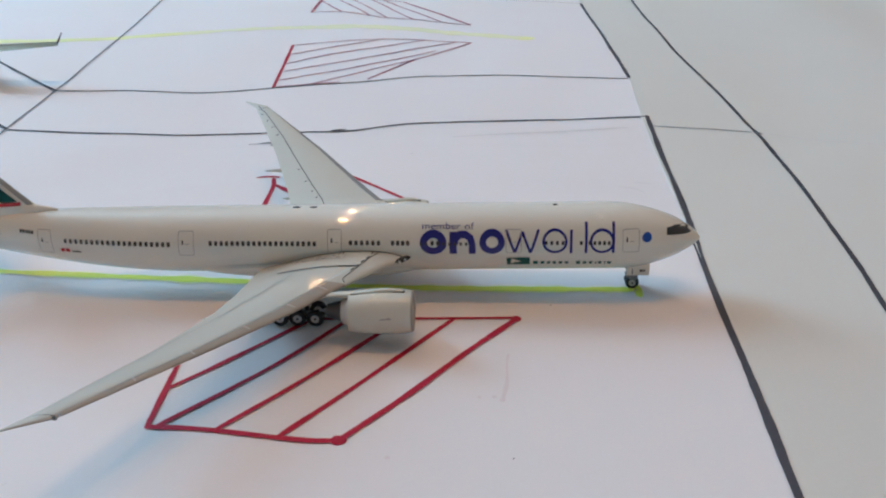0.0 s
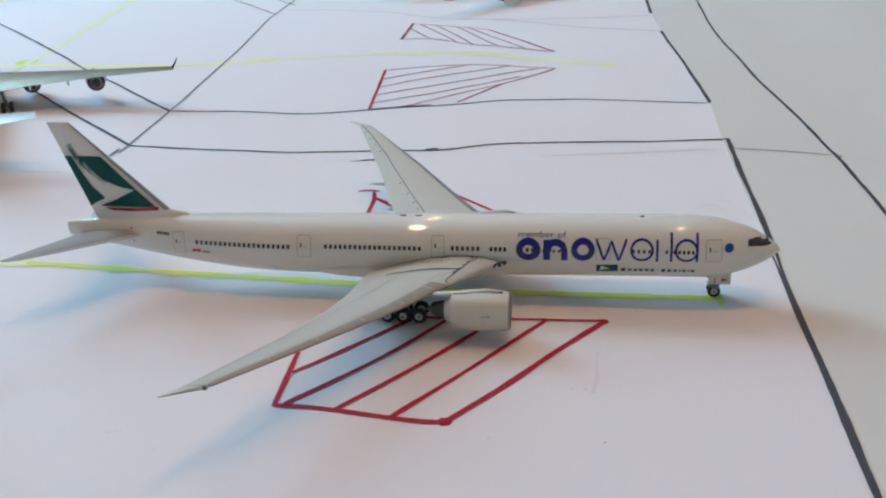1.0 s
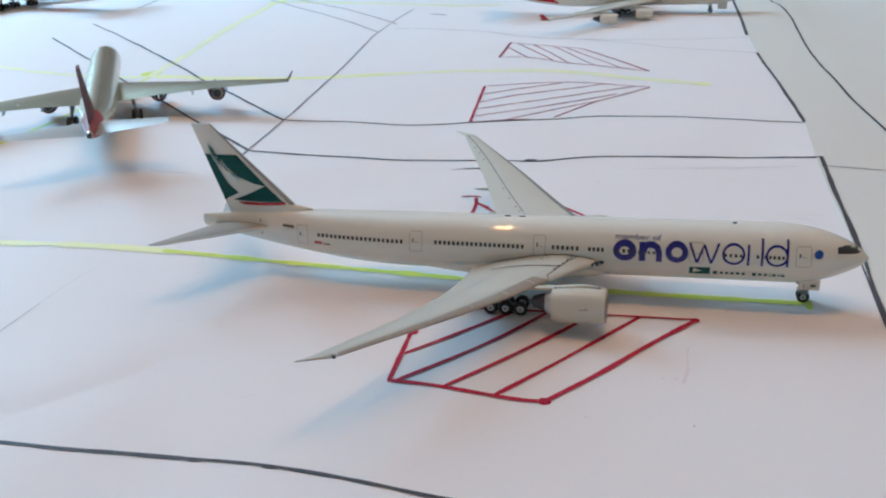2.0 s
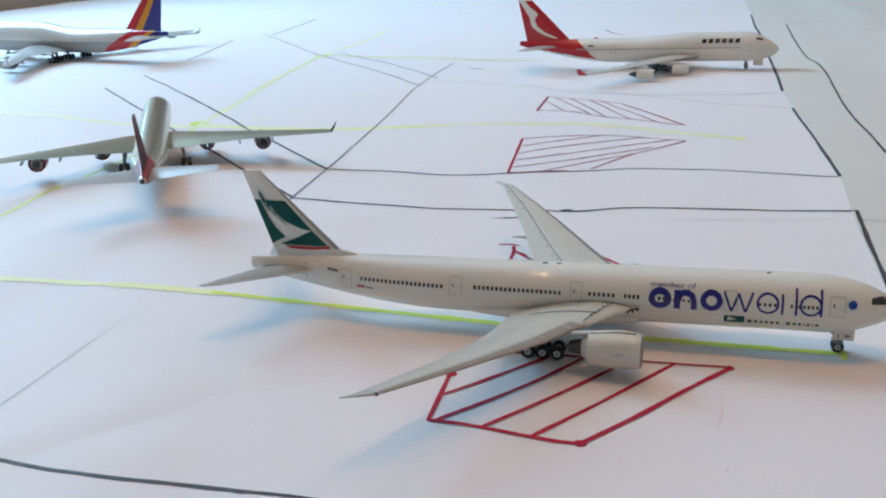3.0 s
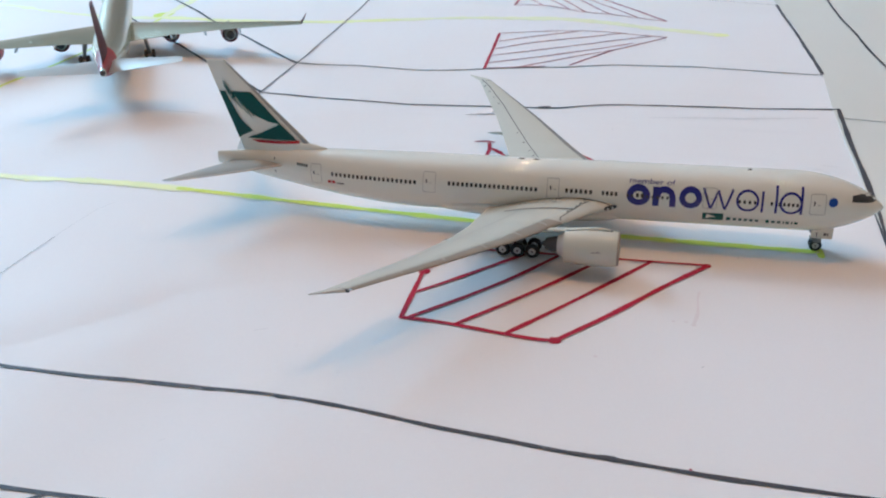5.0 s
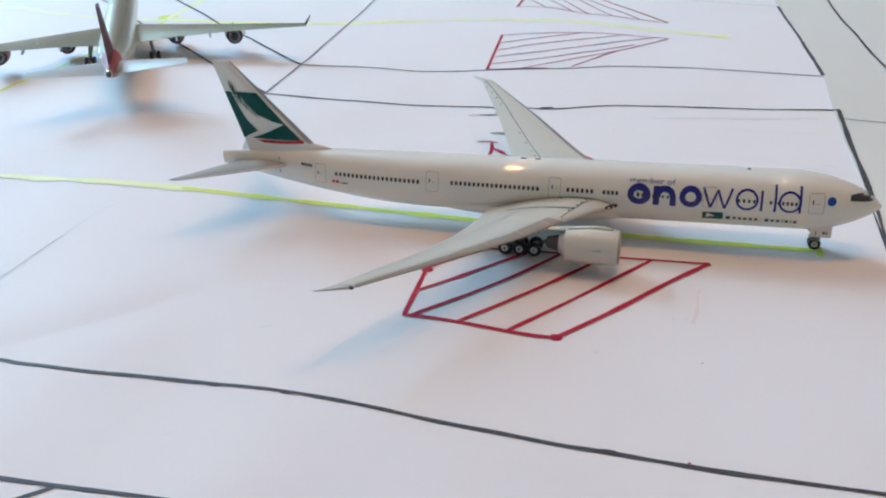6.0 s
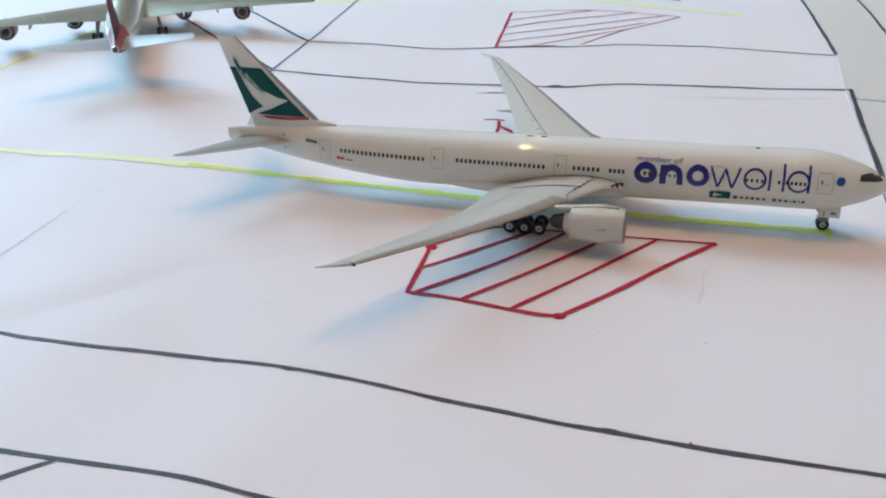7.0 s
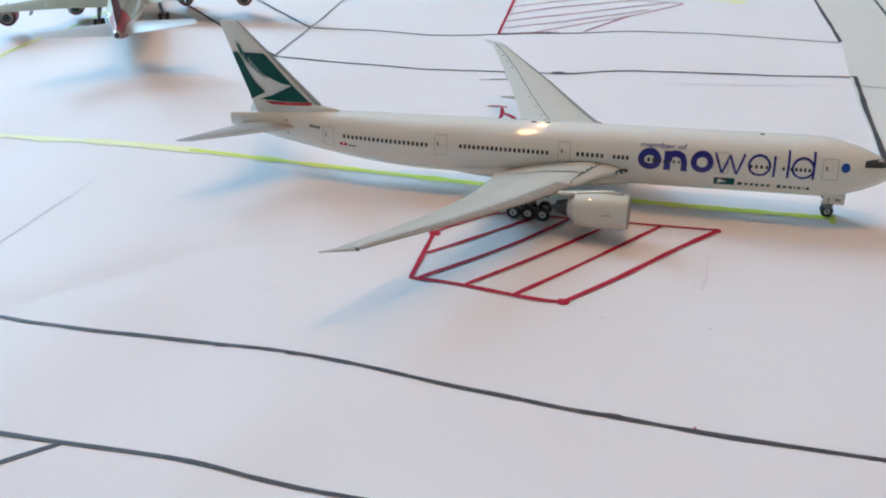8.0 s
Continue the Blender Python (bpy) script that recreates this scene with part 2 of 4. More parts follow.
def ripple(x, y):
    """Height of the paper: flat where the models stand, gently wavy elsewhere."""
    away = min(1.0, max(0.0, 2.0 * (math.hypot((x + 0.06) / 0.13, y / 0.075) - 1.0)))
    h = 0.0013 * noise.noise(Vector((x * 9, y * 9, 1.7))) + 0.0008 * noise.noise(Vector((x * 26, y * 22, 5.1))) + 0.00042 * noise.noise(Vector((x * 42, y * 34, 8.4))) + 0.00016 * noise.noise(Vector((x * 80, y * 64, 2.2)))
    # a crease beside the wing tip, with the sheet lifting behind it and a small kink in front
    s = -0.72 * (x + 0.1604) + 0.69 * (y + 0.0616)
    v = 0.69 * (x + 0.1604) + 0.72 * (y + 0.0616)
    s -= float(np.interp(v, [0.0, 0.007, 0.017, 0.038, 0.060], [0.0, 0.003, 0.0, -0.0098, -0.020]))
    fold = 0.0004 * math.exp(-((s + 0.012) / 0.008) ** 2 - ((v + 0.008) / 0.009) ** 2) if abs(s) < 0.05 else 0.0
    if s > 0 and abs(v) < 0.2:
        fold += 0.00075 * s / 0.016 * math.exp(1 - s / 0.016) * math.exp(-((v + 0.008) / 0.048) ** 2)
    # the side sheet sags and lifts again beyond its second line
    if 0.060 < x < 0.16:
        fold -= 0.0008 * math.sin((x - 0.060) * math.pi / 0.05) * min(1.0, max(0.0, (y - 0.02) / 0.1))
    return max(-0.0012, h * away * (0.75 if y > 0.1 else 1.0) + fold)


SHEET = 0.0003


def paper_z(x, y):
    return ripple(x, y) + (SHEET if x > seam_x(y) else 0.0)


def paper_sheet(x0, x1, y0, y1, lift, edge_left, edge_right, label, material):
    """A sheet with a fine grid near the models; edge functions give its left and right border."""
    bm = bmesh.new()
    ys = [float(q) for q in np.concatenate([np.linspace(y0, -0.15, 60, endpoint=False), np.linspace(-0.15, 0.32, 260, endpoint=False), np.linspace(0.32, y1, 140)])]
    wide = x1 - x0 > 0.8
    us = np.concatenate([np.linspace(0, 0.68, 70, endpoint=False), np.linspace(0.68, 1, 330)]) if wide else np.linspace(0, 1, 120)
    nx = len(us) - 1
    rows = []
    for y in ys:
        a = edge_left(y) if edge_left else x0
        b = edge_right(y) if edge_right else x1
        rows.append([bm.verts.new((a + (b - a) * u, y, ripple(a + (b - a) * u, y) + lift)) for u in us.tolist()])
    for a, b in zip(rows, rows[1:]):
        for i in range(nx):
            bm.faces.new((a[i], a[i + 1], b[i + 1], b[i]))
    rim = [e for e in bm.edges if e.is_boundary]
    down = bmesh.ops.extrude_edge_only(bm, edges=rim)
    for e in rim:
        e.smooth = False
    for g in down["geom"]:
        if isinstance(g, bmesh.types.BMVert):
            g.co.z -= 0.00028
    return tagged(part("paper_sheet", bm, material, None), label, "paper")


sheet = paper_sheet(-1.30, SEAM, -0.40, 1.88, 0.0, None, lambda y: seam_x(y) + 0.006, "white paper drawn with apron lines in marker", PAPER)
side_sheet = paper_sheet(SEAM, 0.58, -0.40, 1.88, SHEET, seam_x, None, "greyish white paper sheet with black taxiway edge lines", GREYER_PAPER)


def stroke(name, points, width, material, parent, lift=0.00010, wobble=0.06, drawn=[0]):
    """A hand-drawn marker line through points in millimetres; each lies a hair above the one before."""
    drawn[0] += 1
    lift += 0.000006 * (drawn[0] % 20)
    line = spline([(x / 1000, y / 1000) for x, y in points], 0.0018)
    bm = bmesh.new()
    left, right = [], []
    n = len(line)
    seed = points[0][0] * 0.37 + points[0][1] * 0.11

    def put(p):
        return bm.verts.new((p.x, p.y, paper_z(p.x, p.y) + lift))

    ways = [(line[min(i + 1, n - 1)] - line[max(i - 1, 0)]).normalized() for i in range(n)]
    for i, (p, w) in enumerate(zip(line, ways)):
        side = Vector((-w.y, w.x))
        r = width / 2000 * (1 + wobble * 2.2 * noise.noise(Vector((i * 0.21, seed, 0))) + wobble * noise.noise(Vector((i * 0.9, seed, 4))))
        if i in (0, n - 1):
            r *= 0.75
        left.append(put(p + side * r))
        right.append(put(p - side * r))
    for i in range(n - 1):
        bm.faces.new((left[i], right[i], right[i + 1], left[i + 1]))
    tip = put(line[0] - ways[0] * width / 2600)
    bm.faces.new((tip, right[0], left[0]))
    tip = put(line[-1] + ways[-1] * width / 2600)
    bm.faces.new((tip, left[-1], right[-1]))
    return part(name, bm, material, parent)


def blot(name, x, y, r, material, parent, lift=0.00014):
    bm = bmesh.new()
    ring = []
    for k in range(14):
        a = 2 * math.pi * k / 14
        q = r / 1000 * (1 + 0.25 * noise.noise(Vector((math.cos(a) * 1.5 + x, math.sin(a) * 1.5, y))))
        px, py = x / 1000 + q * math.cos(a), y / 1000 + q * math.sin(a)
        ring.append(bm.verts.new((px, py, paper_z(px, py) + lift)))
    bm.faces.new(ring)
    return part(name, bm, material, parent)


# black lines of the apron
black = lambda pts, w=1.3, parent=sheet, m=BLACK_INK: stroke("black_line", pts, w, m, parent, 0.00014, 0.15)
black([(19.2, 900), (17.6, 782), (18.4, 715), (17.6, 570), (16.7, 462), (15.5, 392)], 2.0, side_sheet)
black([(16.9, 336), (19.3, 288), (21.3, 241), (23.2, 178.5)], 1.4, side_sheet)
black([(22.7, 128.5), (21.9, 97), (21.1, 67), (20.3, 40), (18.9, 14.6), (18.2, -9), (17.9, -33), (17.4, -55), (16.9, -71), (16.0, -130)], 1.55, side_sheet)
black([(49, 787), (46, 649), (45.7, 548), (49.6, 520), (51, 467), (48.6, 400), (46.9, 321), (49, 262), (50.6, 217), (55.0, 158), (57.0, 122), (57.8, 113.5), (59.0, 110.5)], 1.25, side_sheet)
black([(57.4, 114.2), (58.0, 104), (57.9, 71.6), (56.8, 33), (56, 10.5), (54.6, -9.4), (52, -60)], 1.3, side_sheet)
black([(-216, 167.6), (-182.7, 164.6), (-150.8, 160.8), (-121.8, 166.6), (-97, 172.7), (-69.5, 182.4), (-43.2, 186.2), (-16.9, 183.8), (22.5, 177.9)], 1.1)
black([(-212.4, 117.6), (-185, 114.2), (-148.4, 110.8), (-120.4, 113), (-100, 114), (-84, 114.5), (-62.3, 122.5), (-27.4, 125.3), (22, 128.0)], 1.3)
stroke("black_line", [(-90.4, 115.0), (-86.2, 116.0)], 1.7, BLACK_INK, sheet, 0.00018)
stroke("pencil_line", [(-47, 108.7), (-15.7, 113.3), (14, 116.5)], 0.5, FAINT_PENCIL, sheet)
stroke("grey_line", [(23, 117.8), (32, 116.4), (43.5, 115.1), (56.4, 112.7)], 0.6, GREY_INK, side_sheet)
stroke("grey_line", [(48, 787), (70, 803), (90, 815), (125, 827)], 1.0, GREY_INK, side_sheet)
stroke("grey_line", [(-136, 762), (-123, 724), (-110, 710)], 2.2, GREY_INK, sheet)
stroke("pencil_line", [(57.6, 112.4), (65, 109), (76.6, 103.7), (95.3, 95.3), (150, 66)], 0.42, FAINT_PENCIL, side_sheet)
black([(-243, 520), (-242, 416), (-236.9, 365), (-223.5, 256), (-215.8, 167.4), (-212, 117.6), (-211.5, 108)], 1.0, m=GREY_INK)
stroke("grey_line", [(-213.5, 113), (-213, 104)], 1.6, GREY_INK, sheet)
black([(-511, 461), (-374, 326), (-300, 250), (-215.8, 167.5)], 1.35)
black([(-501, 390), (-409, 303), (-279.7, 181), (-212, 118)], 1.35)
black([(-546, 768), (-391, 579.3), (-306, 488), (-240.5, 411)], 1.2, m=GREY_INK)
black([(-379.4, 595), (-301.8, 520), (-236.7, 445)], 1.2, m=GREY_INK)
black([(-517, 543.5), (-552, 703)], 1.6)
black([(-527, 755), (-549, 939)], 1.8)
stroke("pencil_line", [(-236, 430), (-175, 420), (-130, 392), (-108, 381), (-50, 378), (15, 385)], 0.8, PENCIL, sheet)
stroke("pencil_line", [(-105, 383), (-70, 372), (-30.7, 351), (17, 336)], 0.8, PENCIL, sheet)
stroke("grey_line", [(-221, 491), (-208, 488)], 2.6, GREY_INK, sheet)
black([(-260, -95), (-200, -91), (-183, -91.2), (-175.5, -91.6), (-161.3, -91.3), (-141.6, -89.6), (-128.4, -89.2), (-115.5, -89.1), (-102.6, -89.9), (-90, -91.3), (-78, -93), (-66.6, -94.2), (-55.7, -95.3), (-45.3, -95.7), (-25.5, -96.7), (0, -97.1), (14, -97.2)], 1.05)
black([(-200, -129.5), (-155, -126.3), (-142.9, -125.5), (-126.8, -124.5), (-115.6, -124.7), (-104.5, -125.5), (-94, -125.8), (-84.9, -126), (-60, -126.4)], 0.98)
black([(-157, -140.5), (-149.7, -132.8), (-146.5, -129.5), (-142.7, -125.7)], 0.95)
for x, y in ((-176, -91.75), (-152, -90.7), (-129.5, -89.5), (-112.6, -89.55), (-46.5, -95.4)):
    stroke("black_line", [(x - 1.8, y), (x + 1.2, y + 0.1)], 1.02, BLACK_INK, sheet, 0.00016)
stroke("pencil_line", [(-209.5, -81), (-209, -67.7), (-208.9, -55), (-209, -43), (-208.8, -30)], 0.30, PENCIL, sheet)
stroke("pencil_line", [(-208.8, -30.2), (-208.6, -19), (-208.0, -10), (-206, -4)], 0.20, FAINT_PENCIL, sheet)
stroke("pencil_line", [(-240, 86), (-222, 84)], 0.28, PENCIL, sheet)

# yellow centre lines


def yellow(pts, w=2.0, m=YELLOW_INK):
    """A felt-tip line with a paler, uneven border."""
    stroke("yellow_wash", pts, w * 1.3, YELLOW_WASH, sheet, 0.00002, 0.32)
    return stroke("yellow_line", pts, w * 0.86, m, sheet, 0.00007, 0.30)



yellow([(-420, 2), (-330, 5), (-276.5, 8.5), (-254.7, 11), (-220, 11.2), (-188, 9.7)], 3.5, PALE_YELLOW_INK)
yellow([(-192, 10), (-181, 9.2), (-145.8, 6.2), (-95.6, 2.6), (-49.5, -0.3), (-0.5, -0.6)], 2.6)
stroke("yellow_line", [(0.8, 1.6), (0.9, -3.4)], 2.0, YELLOW_INK, sheet, 0.00008)
yellow([(-342, 261), (-301, 257), (-245, 256.7), (-212, 264), (-190, 271)], 6.0, PALE_YELLOW_INK)
yellow([(-193, 270), (-163.8, 279.4), (-114, 285), (-80.7, 278), (-49, 265), (-16.5, 251.2)], 6.0, FADED_YELLOW_INK)
blot("yellow_dot", -16.4, 251, 3.6, PALE_YELLOW_INK, sheet)
yellow([(-700, 330), (-522, 295.4), (-466, 285), (-407, 265), (-341, 259)], 4.4, FADED_YELLOW_INK)
yellow([(-342, 262), (-350.4, 320), (-368.4, 420), (-391, 579), (-385, 668), (-396, 800)], 5.0, FADED_YELLOW_INK)
yellow([(-391, 579), (-310, 562), (-220, 543), (-173, 548)], 3.0, YELLOW_INK)
yellow([(-341, 259), (-337, 153), (-337, 114), (-334, 76), (-330, 20)], 2.0)
blot("yellow_dot", -345, 268, 6.5, YELLOW_INK, sheet, 0.00008)
blot("yellow_dot", -390, 577, 7.5, YELLOW_INK, sheet, 0.00008)

# red hatched keep-clear boxes
red = lambda pts, w=1.2, m=RED_INK: stroke("red_line", pts, w, m, sheet, 0.00012, 0.13)
red([(-99.0, -30.0), (-98.5, -42), (-98.1, -54.6)], 1.25)
red([(-98.2, -54.4), (-91, -54.6), (-84.9, -55.2), (-73, -57.0), (-66, -57.8), (-61.3, -57.6)], 1.3)
red([(-61.3, -57.6), (-50, -43.5), (-38, -27), (-27.6, -13.9)], 1.45)
red([(-99.0, -30), (-93, -23), (-87, -17), (-82, -15.2), (-64, -14.8), (-42, -14.3), (-27.6, -13.9)], 0.95)
red([(-97.8, -41.8), (-90, -33.5), (-80, -22), (-75, -16.5)], 1.2)
red([(-96.5, -54.4), (-85, -41.5), (-75, -29), (-66, -15.6)], 1.2)
red([(-84.9, -55.1), (-74, -42), (-64, -29), (-54, -15)], 1.2)
red([(-72.9, -57.0), (-62, -42.5), (-52, -28.5), (-42, -14.3)], 1.25)
blot("red_dot", -98.7, -30.6, 1.5, RED_INK, sheet)
blot("red_dot", -61.4, -57.5, 1.5, RED_INK, sheet)
blot("red_dot", -28.2, -14.2, 1.2, RED_INK, sheet)
red([(-99.6, 45), (-100.0, 54), (-100.3, 63), (-101.6, 69.5)], 1.4)
red([(-106.9, 70.4), (-103.6, 71.3), (-100, 70.6)], 1.15)
red([(-92, 71.6), (-88, 71.8), (-78, 72)], 1.2)
red([(-78, 72), (-65.2, 59.5), (-50, 44), (-30, 20)], 1.3)
red([(-100.3, 64.4), (-98.3, 62.8), (-95.3, 60.4)], 1.5)
red([(-98.6, 62.5), (-88, 52), (-78, 42)], 1.1)
stroke("black_line", [(-117.2, 101.2), (-112.5, 102.4), (-106.5, 103.5)], 0.5, BLACK_INK, sheet, 0.00014)
stroke("black_line", [(-112.8, 102.4), (-109.5, 103.0), (-106, 103.6)], 1.1, BLACK_INK, sheet, 0.00020)
red([(-130.4, 242), (-127.2, 205), (-123.4, 167)], 1.35)
thin = lambda pts, w=0.95: red(pts, w, PALE_RED_INK)
thin([(-130, 242), (-108.6, 248.5), (-84, 254.2), (-60, 249), (-43.7, 244.5)], 0.9)
thin([(-122.7, 168), (-108, 171.5), (-97, 175)])
thin([(-108, 171.5), (-90, 192), (-68, 214), (-43.7, 244)], 0.9)
thin([(-86, 180), (-76, 198.8), (-67.8, 214)], 1.0)
thin([(-128.5, 224), (-105, 240), (-90, 252)])
thin([(-127, 208), (-105, 226), (-84, 240), (-66, 251)])
thin([(-125.6, 193), (-104, 208), (-80, 226), (-52, 245)])
thin([(-124, 178), (-104, 192), (-82, 210), (-60, 229)])
thin([(-136.4, 370), (-136.1, 322)], 1.6)
thin([(-136.1, 322.5), (-118.6, 320.5), (-91, 306), (-44.8, 284.6)], 0.9)
thin([(-136.4, 370), (-112, 359), (-85.8, 345.5)], 0.8)
thin([(-85.8, 345.5), (-66, 316), (-44.8, 285.4)], 1.4)
for one, other in (((-136, 355), (-118.6, 321.4)), ((-131, 367), (-102, 313)), ((-120.5, 363), (-91.3, 306.5)), ((-107, 357), (-76, 299)), ((-98, 350.5), (-61, 293.5))):
    thin([one, other], 0.85)
stroke("red_smudge", [(-30.0, -28.6), (-30.4, -31.8), (-30.4, -37.9), (-30.9, -41.8), (-31.5, -44.8)], 0.7, RED_SMUDGE, sheet, 0.000012, 0.5)
for x, y, r in ((-30.3, -38, 0.35), (-31.4, -44.5, 0.6), (-33, -43.5, 0.5), (-35.9, -43.7, 0.4), (-52, -62, 0.5)):
    blot("red_speck", x, y, r, RED_SMUDGE, sheet, 0.00002)
blot("red_dot", -32.1, -95.8, 0.32, PALE_RED_INK, sheet, 0.0003)
stroke("grey_speck", [(-29.8, -62.0), (-29.4, -61.6)], 0.22, GREY_INK, sheet)
for x, y, r in ((-60, 92, 0.22), (-20, -8, 0.2)):
    blot("dark_speck", x, y, r, GREY_INK, sheet)
# faint scuffs on the paper
for pts, w in (([(-129.9, -66.6), (-127.2, -65.3)], 0.5), ([(-131.6, -107.1), (-130.6, -106.0)], 0.35), ([(4.4, 62.6), (8.6, 61.4), (11.3, 58.2)], 0.8), ([(9.5, 66.0), (14.0, 65.4)], 0.9), ([(-112.6, -15.4), (-107.4, -19.0)], 0.25), ([(-126.8, -42.4), (-126.2, -42.0)], 0.4), ([(-117.9, -70.8), (-117.3, -70.4)], 0.3)):
    stroke("scuff", pts, w, SCUFF, sheet, 0.000012, 0.5)

# ---- the model airliners, in metres of the real aircraft, 400 times smaller ----
class Hull:
    """The fuselage's shape: x runs forward from the nose wheel, d backward from the nose."""

    def __init__(self, length, nose, radius, centre, taper, tail_top, tail_bottom, tail_half, nose_z, nose_len=9.0, hump=0.0, flat_top=0.0, pitch=0.0, blunt=1.0):
        self.length, self.nose, self.radius, self.centre, self.taper = length, nose, radius, centre, taper
        self.tail_top, self.tail_bottom, self.tail_half, self.nose_z = tail_top, tail_bottom, tail_half, nose_z
        self.nose_len, self.hump, self.flat_top, self.pitch, self.blunt = nose_len, hump, flat_top or taper + 10, pitch, blunt

    def at(self, x):
        """Top, bottom and half width at x."""
        d = min(max(self.nose - x, 0.0), self.length)
        top, bottom, half = self.centre + self.radius, self.centre - self.radius, self.radius
        if self.hump:
            up = min(1, d / 7.5)
            down = min(1, max(0, (38 - d) / 16))
            top += self.hump * up * up * (3 - 2 * up) * down * down * (3 - 2 * down)
        if d < self.nose_len:
            u = d / self.nose_len
            f = 1 - (1 - u) ** 2
            top = self.nose_z + (top - self.nose_z) * f ** (0.75 * self.blunt)
            u = min(1, d / (self.nose_len * 0.86))
            f = 1 - (1 - u) ** 2
            bottom = self.nose_z - (self.nose_z - bottom) * f ** (0.90 * self.blunt)
            half = self.radius * f ** (0.56 * self.blunt)
        if d > self.taper:
            u = (d - self.taper) / (self.length - self.taper)
            bottom += (self.tail_bottom - bottom) * (0.75 * u ** 2.0 + 0.25 * u * u * (3 - 2 * u))
            half += (self.tail_half - half) * (0.6 * u ** 1.8 + 0.4 * u * u * (3 - 2 * u))
        if d > self.flat_top:
            u = (d - self.flat_top) / (self.length - self.flat_top)
            top += (self.tail_top - top) * u ** 1.8
        up = self.pitch * (x + 40.0)
        return top + up, bottom + up, half

    def side(self, x, z, lift=0.0):
        """The half width of the skin at x and height z."""
        top, bottom, half = self.at(x)
        c, h = (top + bottom) / 2, (top - bottom) / 2
        q = max(-0.999, min(0.999, (z - c) / h))
        return (half + lift) * math.sqrt(1 - q * q) + lift * 0.4

    def rings(self, n=64):
        d, out = 0.012, []
        while d < self.length:
            out.append(d)
            d += max(0.05, min(0.42, d * 0.22)) if d < self.length - 6 else 0.35
        out.append(self.length)
        rings = []
        for d in out:
            top, bottom, half = self.at(self.nose - d)
            c, h = (top + bottom) / 2, (top - bottom) / 2
            rings.append([(self.nose - d, half * math.cos(2 * math.pi * k / n), c + h * math.sin(2 * math.pi * k / n)) for k in range(n)])
        return rings


def shrink(bm, scale):
    for v in bm.verts:
        v.co *= scale


AIRFOIL = [(0.0, 0.0), (0.012, 0.20), (0.035, 0.34), (0.08, 0.52), (0.16, 0.74), (0.28, 0.94), (0.42, 1.0), (0.58, 0.88), (0.74, 0.62), (0.88, 0.30), (1.0, 0.05)]


class Wing:
    """A surface from stations of (span, leading x, trailing x, height at the leading and at the trailing edge, thickness)."""

    def __init__(self, stations, upright=False):
        self.s, self.upright = stations, upright

    def at(self, y):
        s = self.s
        for a, b in zip(s, s[1:]):
            if y <= b[0] or b is s[-1]:
                k = min(max((y - a[0]) / (b[0] - a[0]), 0), 1)
                return [p + (q - p) * k for p, q in zip(a, b)]

    def skin(self, x, y, above=True, lift=0.0):
        _, lead, trail, zl, zt, thick = self.at(y)
        u = min(max((lead - x) / (lead - trail), 0), 1)
        h = np.interp(u, [p[0] for p in AIRFOIL], [p[1] for p in AIRFOIL]) * thick / 2
        return zl + (zt - zl) * u + (h * 1.15 if above else -h * 0.85) + (lift if above else -lift)

    def mesh(self, side, lo=0.0, hi=1.0, cut=10):
        """The skin between two chord fractions, as closed rings."""
        us = sorted({lo, hi, *[p[0] for p in AIRFOIL if lo < p[0] < hi]})
        bm, rings = bmesh.new(), []
        ys = []
        for a, b in zip(self.s, self.s[1:]):
            ys += [a[0] + (b[0] - a[0]) * k / cut for k in range(cut)]
        ys.append(self.s[-1][0])
        for y in ys:
            _, lead, trail, zl, zt, thick = self.at(y)
            ring = [(lead + (trail - lead) * u, side * y, self.skin(lead + (trail - lead) * u, y, True)) for u in us]
            under = [(lead + (trail - lead) * u, side * y, self.skin(lead + (trail - lead) * u, y, False)) for u in us[::-1]]
            if lo == 0.0:
                under = under[:-1]
            rings.append(ring + under)
        if self.upright:
            rings = [[(x, z, abs(y)) for x, y, z in r] for r in rings]
        loft(bm, rings)
        return bm


